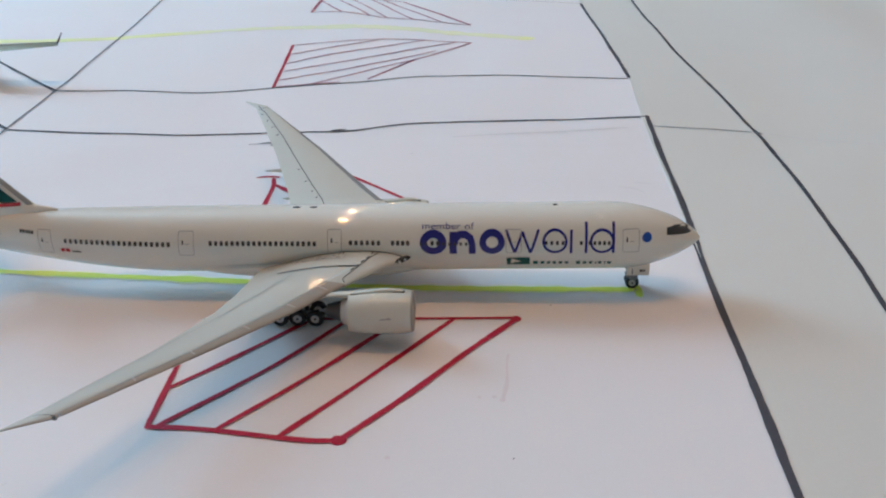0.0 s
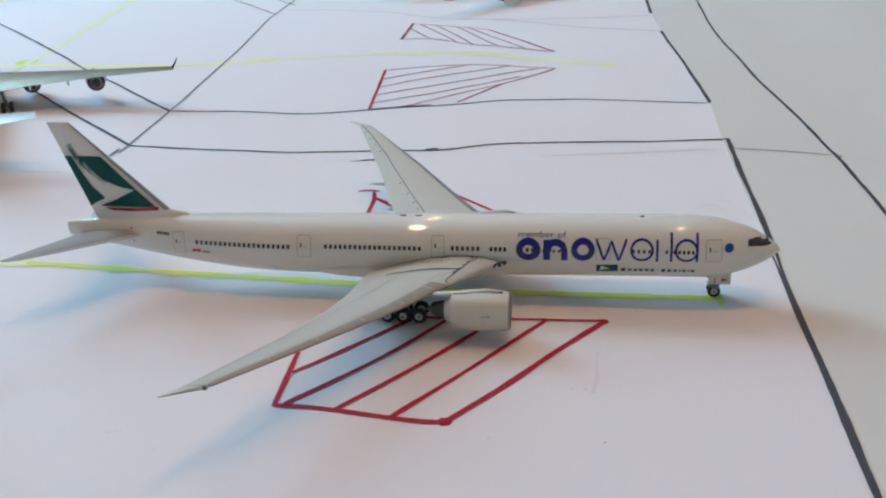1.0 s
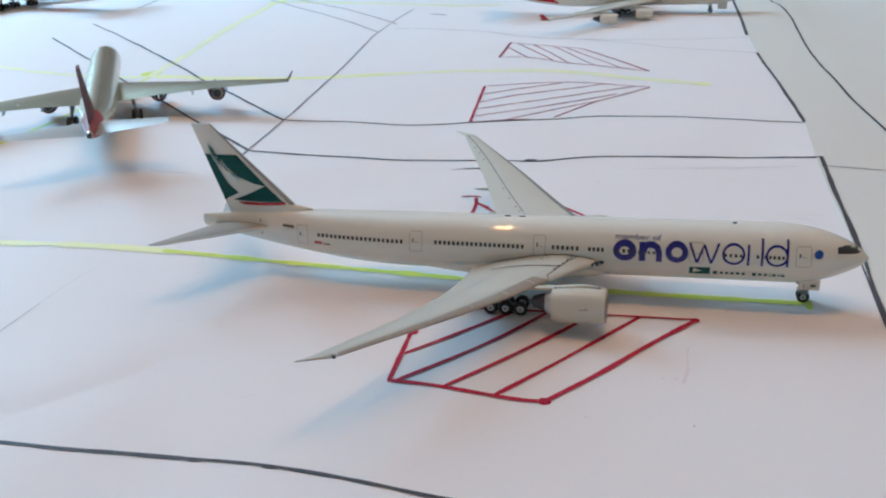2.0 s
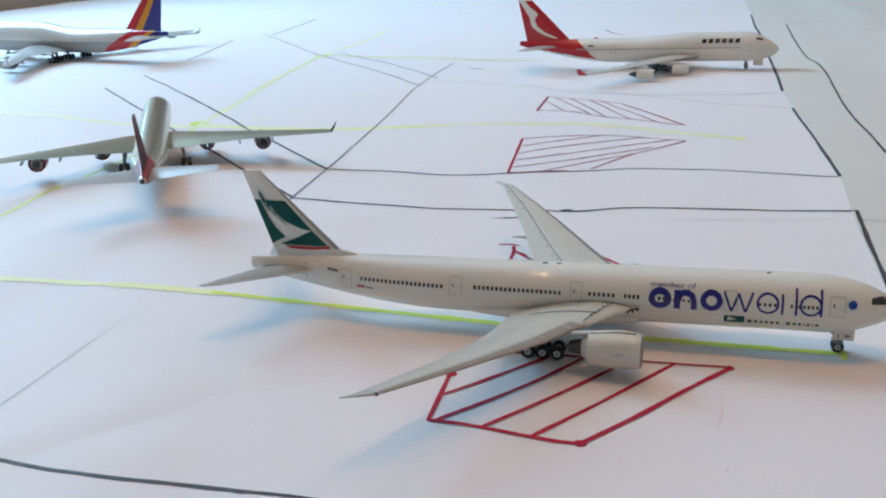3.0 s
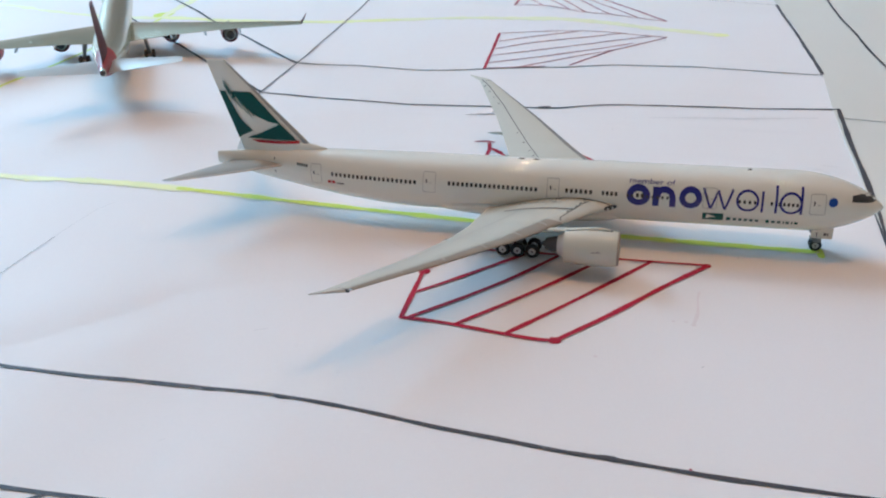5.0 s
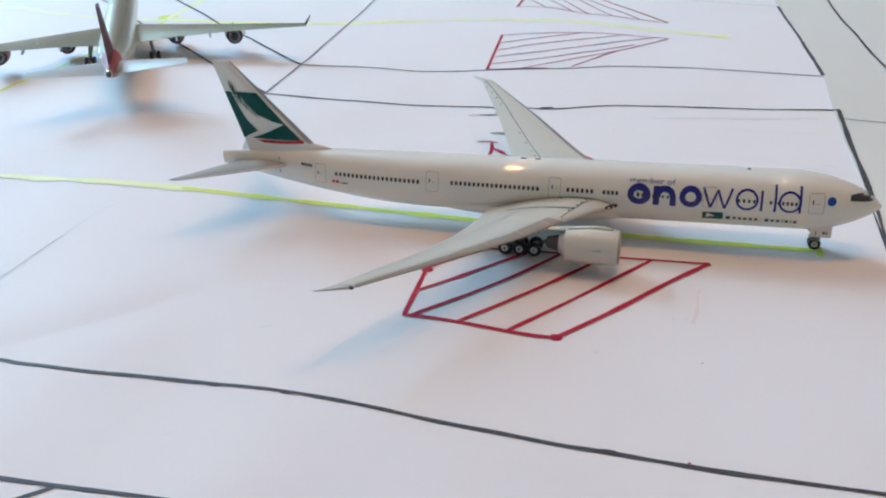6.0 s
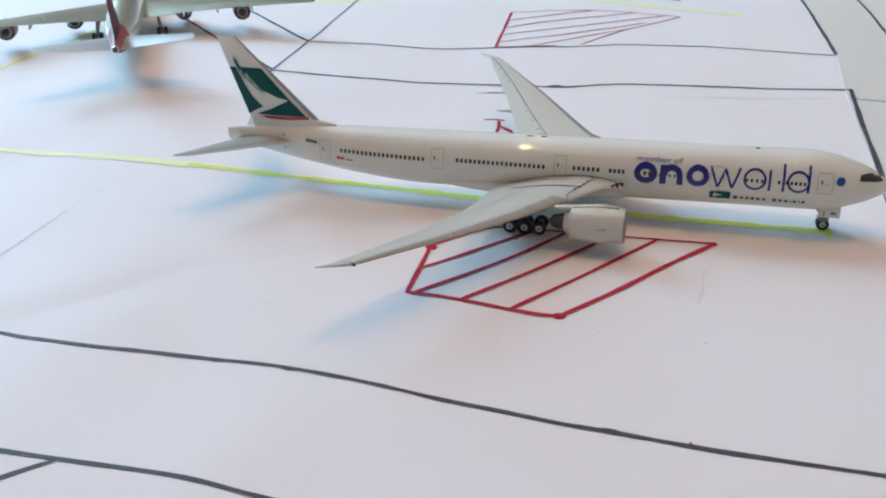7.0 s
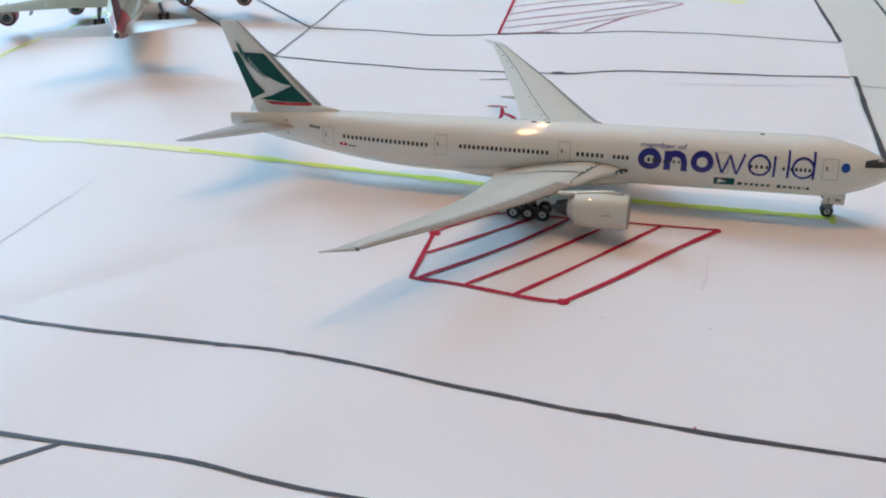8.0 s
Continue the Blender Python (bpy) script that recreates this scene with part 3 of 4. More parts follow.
def fan_bladed_engine(plane, place, scale, size, mats, side_label="", core=True):
    """Cowl, lip, fan, spinner, core nozzle and plug, as one engine part with its pieces."""
    x, y, z = place
    r, length = size
    cowl_mat, lip_mat, rear_mat = mats
    bm = bmesh.new()
    profile = [(-0.10, r * 0.892), (-0.25, r * 0.922), (-0.6, r * 0.956), (-1.2, r * 0.99), (-0.40 * length, r * 1.008), (-0.60 * length, r * 1.0), (-0.72 * length, r * 0.984), (-0.85 * length, r * 0.958), (-length, r * 0.91),
               (-length + 0.02, r * 0.88), (-length * 0.6, r * 0.80), (-0.25 * length, r * 0.80), (-0.10, r * 0.82)]
    rings = profile + [profile[0]]
    lathe(bm, rings, place, n=48)
    bmesh.ops.remove_doubles(bm, verts=bm.verts, dist=1e-4)
    shrink(bm, scale)
    engine = part("engine", bm, cowl_mat, plane)
    sharp(engine, 40)
    bm = bmesh.new()
    lathe(bm, [(-0.11, r * 0.80), (-0.02, r * 0.815), (0.02, r * 0.85), (0.0, r * 0.875), (-0.06, r * 0.89), (-0.14, r * 0.905)], place, n=48)
    shrink(bm, scale)
    part("intake_lip", bm, lip_mat, engine)
    bm = bmesh.new()
    lathe(bm, [(-0.95, r * 0.79), (-0.93, r * 0.30), (-0.80, r * 0.27), (-0.62, r * 0.16), (-0.5, r * 0.01)], place, n=32)
    shrink(bm, scale)
    part("fan", bm, DARK_METAL, engine)
    if core:
        bm = bmesh.new()
        lathe(bm, [(-0.6 * length, r * 0.6), (-length, r * 0.66), (-length * 1.12, r * 0.56), (-length * 1.13, r * 0.50), (-length * 0.9, r * 0.46)], place, n=40)
        shrink(bm, scale)
        part("core_nozzle", bm, rear_mat, engine)
        bm = bmesh.new()
        lathe(bm, [(-length * 0.95, r * 0.50), (-length * 1.13, r * 0.46), (-length * 1.36, r * 0.30), (-length * 1.355, r * 0.20), (-length * 1.46, r * 0.03)], place, n=28)
        shrink(bm, scale)
        part("exhaust_plug", bm, DARK_METAL, engine)
    return engine


def pylon(plane, place, length, wing, scale, mat, r, half=0.34, reach=0.55):
    """The strut that joins a cowl to the wing, with a rounded bulge over the cowl."""
    x, y, z = place
    side = 1 if y > 0 else -1
    _, lead, trail, *_ = wing.at(abs(y))
    bm, rings = bmesh.new(), []
    x0, x1 = x - 0.14 * length, lead + (trail - lead) * reach
    for k in range(26):
        u = k / 25
        px = x0 + (x1 - x0) * u
        wx = min(px, lead)
        over = wing.skin(wx, abs(y), True)
        base = z + r * 0.72
        if px > lead:
            q = (x0 - px) / (x0 - lead)
            crest = z + r * (0.97 + 0.21 * math.sqrt(min(1, u * 7)))
            top = crest + (over + 0.06 - crest) * q * q * (3 - 2 * q)
            bottom = base
        else:
            q = (lead - px) / (lead - x1)
            top = wing.skin(px, abs(y), True) - 0.12 - q * 0.25
            bottom = base + (wing.skin(px, abs(y), False) - 0.05 - base) * q
        w = half * min(1, 0.12 + 1.5 * math.sqrt(u + 0.004)) * (1 - 0.5 * max(0, u - 0.6))
        bottom = min(bottom, top - 0.12)
        c, h = (top + bottom) / 2, (top - bottom) / 2
        rings.append([(px, y + w * math.copysign(abs(math.cos(a)) ** 0.6, math.cos(a)), c + h * math.copysign(abs(math.sin(a)) ** 0.6, math.sin(a))) for a in [2 * math.pi * j / 20 for j in range(20)]])
    loft(bm, rings)
    shrink(bm, scale)
    strut = part("pylon", bm, mat, plane)
    bm, rings = bmesh.new(), []
    for k in range(12):
        u = k / 11
        px = x0 + 0.07 - 0.84 * length * u
        w = half * min(1, 0.12 + 1.5 * math.sqrt((x0 + 0.05 - min(px, x0)) / (x0 - x1))) + 0.045
        rings.append([(px, y - w, z + r * 0.90), (px, y - w, z + r * (0.994 - 0.06 * u ** 3)), (px, y + w, z + r * (0.994 - 0.06 * u ** 3)), (px, y + w, z + r * 0.90)])
    loft(bm, rings)
    shrink(bm, scale)
    part("seam", bm, LINE_PRINT, strut, smooth=False)


def wheel(parent, x, y, r, width, scale):
    bm = bmesh.new()
    w = width / 2
    lathe(bm, [(-w * 0.8, r * 0.50), (-w, r * 0.62), (-w, r * 0.82), (-w * 0.75, r * 0.95), (-w * 0.3, r), (w * 0.3, r), (w * 0.75, r * 0.95), (w, r * 0.82), (w, r * 0.62), (w * 0.8, r * 0.50)], (x, y, r), "y", 28)
    shrink(bm, scale)
    ob = part("wheel", bm, TYRE, parent)
    bm = bmesh.new()
    lathe(bm, [(-w * 0.92, r * 0.16), (-w * 0.82, r * 0.34), (-w * 0.9, r * 0.51), (w * 0.9, r * 0.51), (w * 0.82, r * 0.34), (w * 0.92, r * 0.16)], (x, y, r), "y", 20)
    shrink(bm, scale)
    part("hub", bm, HUB, ob)
    bm = bmesh.new()
    lathe(bm, [(-w * 1.0, r * 0.02), (-w * 0.98, r * 0.16), (w * 0.98, r * 0.16), (w * 1.0, r * 0.02)], (x, y, r), "y", 12)
    shrink(bm, scale)
    part("axle_cap", bm, DARK_METAL, ob)
    return ob


def main_gear(plane, x, y, rows, pitch, r, track, top, scale):
    bm = bmesh.new()
    rod(bm, (x, y, r), (x + 0.2, y * 0.93, top), 0.30)
    rod(bm, (x, y, r * 1.6), (x + 2.6, y * 0.86, top), 0.16)
    box(bm, (x - pitch * (rows - 1) / 2 - 0.2, y - 0.2, r - 0.18), (x + pitch * (rows - 1) / 2 + 0.2, y + 0.2, r + 0.22))
    shrink(bm, scale)
    leg = part("main_gear", bm, GEAR_GREY, plane)
    for i in range(rows):
        wx = x + (i - (rows - 1) / 2) * pitch
        bm = bmesh.new()
        rod(bm, (wx, y - track, r), (wx, y + track, r), 0.10)
        shrink(bm, scale)
        part("axle", bm, DARK_METAL, leg)
        for s in (-1, 1):
            wheel(leg, wx, y + s * track, r, 0.55, scale)
    return leg


def nose_gear(plane, r, top, scale, door=True, aside=0.0):
    """aside: how far the axle sits off the centre line."""
    bm = bmesh.new()
    rod(bm, (-0.2, aside, r), (-0.1, 0, top), 0.20)
    rod(bm, (-0.1, aside, r * 2.0), (-1.2, 0, top), 0.11)
    rod(bm, (-0.2, aside - 0.5, r), (-0.2, aside + 0.5, r), 0.10)
    box(bm, (-0.55, -0.5, r * 1.9), (0.1, 0.5, r * 2.25))
    box(bm, (-0.9, -0.45, r * 2.3), (0.2, 0.45, r * 2.55))
    shrink(bm, scale)
    leg = part("nose_gear", bm, GEAR_GREY, plane)
    for s in (-1, 1):
        wheel(leg, -0.2, aside + s * 0.36, r, 0.42, scale)
    if door:
        for s in (-1, 1):
            bm = bmesh.new()
            box(bm, (-0.95, s * 0.72 - 0.05, 1.85), (1.15, s * 0.72 + 0.05, top + 0.55), 0.03)
            shrink(bm, scale)
            gd = part("gear_door", bm, WHITE_PAINT, plane, smooth=False)
            bm = bmesh.new()
            box(bm, (0.25, s * 0.80 - 0.01, 2.25), (0.50, s * 0.80, 2.52))
            box(bm, (0.58, s * 0.80 - 0.01, 2.25), (0.72, s * 0.80, 2.52))
            box(bm, (-0.45, s * 0.80 - 0.01, 2.0), (-0.38, s * 0.80, 2.6))
            shrink(bm, scale)
            part("door_marking", bm, LINE_PRINT, gd, smooth=False)
    return leg


def print_patch(parent, name, outline, project, material, scale, cuts=0, label=""):
    """A printed shape: an outline in two coordinates laid on a skin."""
    bm = bmesh.new()
    vs = [bm.verts.new((a, 0, b)) for a, b in outline]
    bm.faces.new(vs)
    bmesh.ops.triangulate(bm, faces=bm.faces)
    for _ in range(cuts):
        bmesh.ops.subdivide_edges(bm, edges=list(bm.edges), cuts=1, use_grid_fill=True)
        bmesh.ops.triangulate(bm, faces=[f for f in bm.faces if len(f.verts) > 3])
    for v in bm.verts:
        v.co = project(v.co.x, v.co.z)
    shrink(bm, scale)
    return part(name, bm, material, parent, label)


def print_band(parent, name, points, width, project, material, scale, step=0.25, closed=False):
    """A printed line of a given width along points."""
    bm = bmesh.new()
    pts = list(points) + ([points[0]] if closed else [])
    line = []
    for a, b in zip(pts, pts[1:]):
        a, b = Vector(a), Vector(b)
        n = max(1, int((b - a).length / step))
        line += [a.lerp(b, k / n) for k in range(n)]
    line.append(Vector(pts[-1]))
    m = len(line)
    rows = []
    for i, p in enumerate(line):
        before = line[i - 1] if i else (line[-2] if closed else p)
        after = line[i + 1] if i < m - 1 else (line[1] if closed else p)
        w = (after - before).normalized()
        side = Vector((-w.y, w.x)) * width / 2
        rows.append((bm.verts.new(project(*(p + side))), bm.verts.new(project(*(p - side)))))
    for (a, b), (c, d) in zip(rows, rows[1:]):
        bm.faces.new((a, b, d, c))
    shrink(bm, scale)
    return part(name, bm, material, parent)


def oval(cx, cy, rx, ry, n=28, turn=0.0, span=2 * math.pi):
    return [(cx + rx * math.cos(turn + span * k / n), cy + ry * math.sin(turn + span * k / n)) for k in range(n if span > 6.28 else n + 1)]


def surface_pair(plane, name, stations, mat, edge_mat, scale, edge=0.07, sides=(-1, 1), bare_from=0.0):
    """bare_from: the span at which the leading edge changes from the wing's paint to edge_mat."""
    w = Wing(stations)
    obs = []
    for s in sides:
        bm = w.mesh(s, edge, 1.0)
        shrink(bm, scale)
        ob = sharp(part(name, bm, mat, plane), 50)
        bm = w.mesh(s, 0.0, edge)
        for f in bm.faces:
            f.material_index = 1 if abs(f.calc_center_median().y) < bare_from else 0
        shrink(bm, scale)
        part("leading_edge", bm, [edge_mat, mat], ob)
        obs.append(ob)
    return w, obs


class Fin:
    """The upright tail: leading and trailing edge between a low and a high level."""

    def __init__(self, low, high, thick):
        self.low, self.high, self.thick = low, high, thick

    def chord(self, z):
        (l0, t0, z0), (l1, t1, z1) = self.low, self.high
        k = (z - z0) / (z1 - z0)
        return l0 + (l1 - l0) * k, t0 + (t1 - t0) * k, k

    def side(self, x, z, lift=0.0):
        lead, trail, k = self.chord(z)
        u = min(max((lead - x) / (lead - trail), 0), 1)
        return np.interp(u, [p[0] for p in AIRFOIL], [p[1] for p in AIRFOIL]) * self.thick / 2 * (1 - 0.55 * k) + lift

    def mesh(self, lo, hi, n=14):
        us = sorted({lo, hi, *[p[0] for p in AIRFOIL if lo < p[0] < hi]})
        rings = []
        z0, z1 = self.low[2], self.high[2]
        for i in range(n + 1):
            z = z0 + (z1 - z0) * i / n
            lead, trail, k = self.chord(z)
            xs = [lead + (trail - lead) * u for u in us]
            ring = [(x, -self.side(x, z), z) for x in xs] + [(x, self.side(x, z), z) for x in xs[::-1][: len(xs) - (lo == 0)]]
            rings.append(ring)
        bm = bmesh.new()
        loft(bm, rings)
        return bm


def build_hull(plane, hull, mats, scale, paint=None):
    bm = bmesh.new()
    loft(bm, hull.rings())
    if paint:
        for f in bm.faces:
            f.material_index = paint(f.calc_center_median())
    shrink(bm, scale)
    return sharp(part("fuselage", bm, mats, plane), 50)


def cabin_windows(hull_part, hull, xs, z, scale, both=True, size=(0.30, 0.44)):
    """Window prints that share one mesh on the straight part of the hull."""
    meshes = []
    for s in (-1, 1) if both else (-1,):
        bm = bmesh.new()
        w, h = size[0] / 2, size[1] / 2
        ring = [(-w, -h * 0.6), (-w * 0.6, -h), (w * 0.6, -h), (w, -h * 0.6), (w, h * 0.6), (w * 0.6, h), (-w * 0.6, h), (-w, h * 0.6)]
        vs = [bm.verts.new((a, s * hull.side(xs[0] + a, z + b, 0.05), z + b)) for a, b in ring]
        bm.faces.new(vs)
        shrink(bm, scale)
        me = mesh_from("cabin_window", bm)
        me.materials.append(DARK_GLASS)
        meshes.append(me)
    for x in xs:
        for me in meshes:
            ob = new("cabin_window", me)
            ob.parent = hull_part
            ob.location.x = x * scale


def airliner(name, label, place, heading, scale):
    ob = tagged(new(name), label, "model aircraft", "model airliners on the paper apron")
    ob.matrix_world = pose(place[0], place[1], place[2], 0, 0, heading)
    return ob


S = 1 / 400

# ---- the white twin-engined airliner ----
jet = airliner("model_airliner", "glossy white twin-engined model airliner with green tail", (0, 0, 0.0), 0, S)
hull = Hull(73.55, 5.55, 3.1, 5.25, 47.0, 7.5, 6.05, 0.22, 4.98, 9.2, flat_top=58.0, pitch=0.012)
body = build_hull(jet, hull, [WHITE_PAINT], S)

# belly fairing between the wings
bm = bmesh.new()
rings = []
for k in range(31):
    u = k / 30
    x = -20.5 - 20.5 * u
    f = math.sin(math.pi * min(1, max(0, u))) ** 0.55
    hw, zb = 2.0 + 1.30 * f, 2.55 - 0.65 * f
    rings.append([(x, hw * math.cos(a), 3.4 + (1.2 if math.sin(a) > 0 else 3.4 - zb) * math.sin(a)) for a in [2 * math.pi * j / 40 for j in range(40)]])
loft(bm, rings)
shrink(bm, S)
part("belly_fairing", bm, WHITE_PAINT, jet)

WING_ROOT = [(1.5, -20.5, -34.4, 4.65, 3.45, 2.25), (3.1, -20.8, -34.6, 4.75, 3.55, 2.05), (5.0, -23.2, -34.8, 4.70, 3.80, 1.60), (9.6, -27.0, -35.3, 4.75, 4.30, 1.10), (13.3, -29.4, -36.2, 5.02, 4.72, 0.90)]
NEAR_WING = WING_ROOT[:4] + [(13.2, -29.4, -36.2, 4.96, 4.66, 0.90), (19.9, -34.05, -38.55, 5.72, 5.55, 0.64), (29.9, -41.0, -43.2, 7.03, 6.93, 0.38), (32.4, -43.35, -43.6, 7.86, 7.84, 0.10)]
FAR_WING = [(1.5, -19.4, -33.7, 4.17, 3.27, 2.35), (3.1, -19.6, -33.9, 4.35, 3.3, 2.15), (5.0, -21.3, -34.1, 4.53, 3.53, 1.65), (9.6, -24.7, -34.3, 4.95, 4.15, 1.10), (13.3, -27.4, -35.45, 5.40, 4.75, 0.90), (20.2, -32.55, -38.0, 6.6, 6.13, 0.64), (30.4, -41.0, -42.5, 8.52, 8.36, 0.38), (32.4, -44.0, -44.35, 8.55, 8.50, 0.10)]
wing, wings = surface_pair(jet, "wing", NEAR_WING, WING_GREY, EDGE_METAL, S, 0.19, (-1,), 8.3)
# the far edge is coloured darker than the near one, as shaded
far_wing, far_wings = surface_pair(jet, "wing", FAR_WING, SATIN_GREY, FAR_EDGE_SHADE, S, 0.10, (1,), 9.0)
wings += far_wings
top_near = lambda x, y: Vector((x, -y, wing.skin(x, y, True, 0.035)))
top_far = lambda x, y: Vector((x, y, far_wing.skin(x, y, True, 0.035)))
for wing_part, lay in zip(wings, (top_near, top_far)):
    def chord(y, u, surf=wing if wing_part is wings[0] else far_wing):
        _, lead, trail, *_ = surf.at(y)
        return lead + (trail - lead) * u, y
    near_side = wing_part is wings[0]
    hinge = [(-30.8, 6.5), (-32.2, 8.8), (-33.7, 11.3), (-36.2, 16.0), (-37.6, 18.7), (-38.9, 21.4), (-40.9, 25.5), (-42.4, 29.3)] if near_side else [(-30.1, 7.0), (-31.0, 9.8), (-34.35, 16.4), (-37.6, 22.9), (-40.65, 28.2), (-42.2, 30.5)]
    ink = FAINT_PRINT if near_side else LINE_PRINT
    print_band(wing_part, "panel_line", hinge, 0.085, lay, ink, S)
    # fine lines round the root, and the heavy line on the inner panel
    print_band(wing_part, "panel_line", [chord(y, u) for y, u in ((3.35, 0.03), (3.28, 0.10), (3.2, 0.22), (3.15, 0.42), (3.15, 0.62), (3.2, 0.84), (3.25, 0.985))], 0.13, lay, LINE_PRINT, S)
    print_band(wing_part, "panel_line", [(-33.3, 3.72), (-31.2, 3.98), (-29.4, 4.12), (-27.4, 4.30), (-26.62, 4.32), (-26.45, 3.75), (-26.5, 3.22)], 0.07, lay, FAINT_PRINT, S)
    print_band(wing_part, "panel_line", [(-32.3, 5.86), (-30.6, 5.87), (-28.6, 5.80), (-26.9, 5.70), (-25.15, 5.50)], 0.21, lay, LINE_PRINT, S)
    print_band(wing_part, "panel_line", [(-23.5, 3.2), (-24.4, 4.28), (-25.26, 5.76), (-26.05, 7.25), (-26.2, 7.7), (-26.0, 8.1)], 0.10, lay, LINE_PRINT, S, 0.15)
    for k in range(5):
        u = 0.1 + 0.2 * k
        px, py = -23.95 - 1.85 * u, 3.1 + 3.3 * u
        print_band(wing_part, "panel_dash", [(px + 0.09, py - 0.16), (px - 0.09, py + 0.16)], 0.13, lay, LINE_PRINT, S, 0.1)
    for row, first, last, n in ((3.45, -32.2, -27.6, 8), (3.85, -31.6, -27.2, 8)):
        for k in range(n):
            px = first + (last - first) * k / (n - 1)
            print_band(wing_part, "panel_dash", [(px + 0.17, row + 0.03 * k), (px - 0.17, row + 0.03 * k + 0.02)], 0.10, lay, LINE_PRINT if k % 3 else FAINT_PRINT, S, 0.1)
    for px in (-27.1, -26.75):
        print_band(wing_part, "panel_dash", [(px, 3.2), (px - 0.05, 3.6)], 0.14, lay, LINE_PRINT, S, 0.1)
    print_band(wing_part, "panel_line", [chord(y, 0.20 if near_side else 0.11) for y in (10.5, 20, 29.2)], 0.045, lay, FAINT_PRINT, S)
    # slat joints, with a bright nick at each
    for y in (9.4, 12.6, 16.6, 20.9, 25.0):
        print_band(wing_part, "slat_joint", [chord(y, 0.05), chord(y - 0.25, 0.19 if near_side else 0.10)], 0.09, lay, PALE_METAL if near_side else LINE_PRINT, S, 0.1)
    print_band(wing_part, "panel_line", [chord(29.8, u) for u in (0.06, 0.45, 0.9)], 0.06, lay, LINE_PRINT, S, 0.1)
    # rivets behind the hinge line
    spots = (12.4, 14.0, 17.0, 20.0, 22.5, 26.0) if near_side else (10.4, 11.7, 13.8, 16.2, 23.7, 25.4, 27.0, 28.6)
    hy, hx = [p[1] for p in hinge], [p[0] for p in hinge]
    for y in spots:
        px = float(np.interp(y, hy, hx)) - (0.12 if near_side else 0.42)
        print_band(wing_part, "panel_dot", [(px + 0.10, y), (px - 0.10, y)], 0.20, lay, ink, S, 0.2)
# wing-root blend, landing light and tip light
for s, w, surf in zip((-1, 1), wings, (wing, far_wing)):
    bm = bmesh.new()
    bmesh.ops.create_uvsphere(bm, u_segments=14, v_segments=10, radius=1, matrix=Matrix.LocRotScale((-21.4, s * 3.42, 4.84), Euler((0, 0, -s * 0.75)), (0.90, 0.30, 0.24)))
    shrink(bm, S)
    part("landing_light", bm, TYRE, jet)
    for k in range(2):
        bm = bmesh.new()
        bmesh.ops.create_uvsphere(bm, u_segments=10, v_segments=8, radius=0.16, matrix=Matrix.Translation((-21.2 - 0.45 * k, s * (3.64 + 0.42 * k), 4.86)))
        shrink(bm, S)
        part("light_lens", bm, CHROME, jet)
    if s < 0:
        bm = bmesh.new()
        bmesh.ops.create_uvsphere(bm, u_segments=12, v_segments=8, radius=1, matrix=Matrix.LocRotScale((-41.15, -29.95, 7.08), Euler((0, 0, -0.55)), (0.30, 0.15, 0.11)))
        shrink(bm, S)
        part("tip_light", bm, TYRE, w)
        bm = bmesh.new()
        bmesh.ops.create_uvsphere(bm, u_segments=10, v_segments=6, radius=0.13, matrix=Matrix.Translation((-40.85, -29.75, 7.16)))
        shrink(bm, S)
        part("light_lens", bm, CHROME, w)
    for y, long, hang, out in ((6.0, 5.0, 0.75, 0.95), (11.8 if s > 0 else 13.2, 4.6, 0.62, 0.84), (17.2, 5.0, 0.5, 0.62 if s > 0 else 0.95), (22.5, 3.0, 0.4, 0.92)):
        _, lead, trail, zl, zt, th = surf.at(y)
        bm = bmesh.new()
        rings = []
        for k in range(13):
            u = k / 12
            r = hang * math.sin(math.pi * min(0.999, u ** 0.8 * 0.97 + 0.02)) ** 0.8 * 0.5
            rings.append([(trail + long * out - long * u, s * y + r * 0.55 * math.cos(a), zt - 0.18 - 0.12 * u + r * math.sin(a)) for a in [2 * math.pi * j / 14 for j in range(14)]])
        loft(bm, rings)
        shrink(bm, S)
        part("flap_fairing", bm, WING_GREY, w)
    engine = fan_bladed_engine(jet, (-20.0, s * 9.6, 3.08), S, (1.93, 5.4), (COWL_PAINT, EDGE_METAL, PALE_METAL))
    pylon(jet, (-20.0, s * 9.6, 3.08), 5.4, surf, S, COWL_PAINT, 1.93)
    on_cowl = lambda x, z, s=s: Vector((x, s * (9.6 + 1.98 * math.sqrt(max(0, 1 - ((z - 3.08) / 1.98) ** 2)) * (1 - 0.0012 * (x + 22.2) ** 2)), z))
    print_patch(engine, "cowl_badge", [(-21.65, 3.36), (-22.75, 3.30), (-22.5, 3.46), (-22.2, 3.44), (-21.95, 3.58)], on_cowl, FAINT_PRINT, S)
    main_gear(jet, -30.65, s * 6.15, 3, 1.58, 0.76, 0.80, 3.9, S)
    bm = bmesh.new()
    box(bm, (-32.2, s * 4.4 - 0.06, 1.5), (-28.8, s * 4.4 + 0.06, 3.2), 0.03)
    shrink(bm, S)
    part("gear_door", bm, PALE_METAL, jet, smooth=False)
nose_gear(jet, 0.64, 2.6, S, aside=0.55)

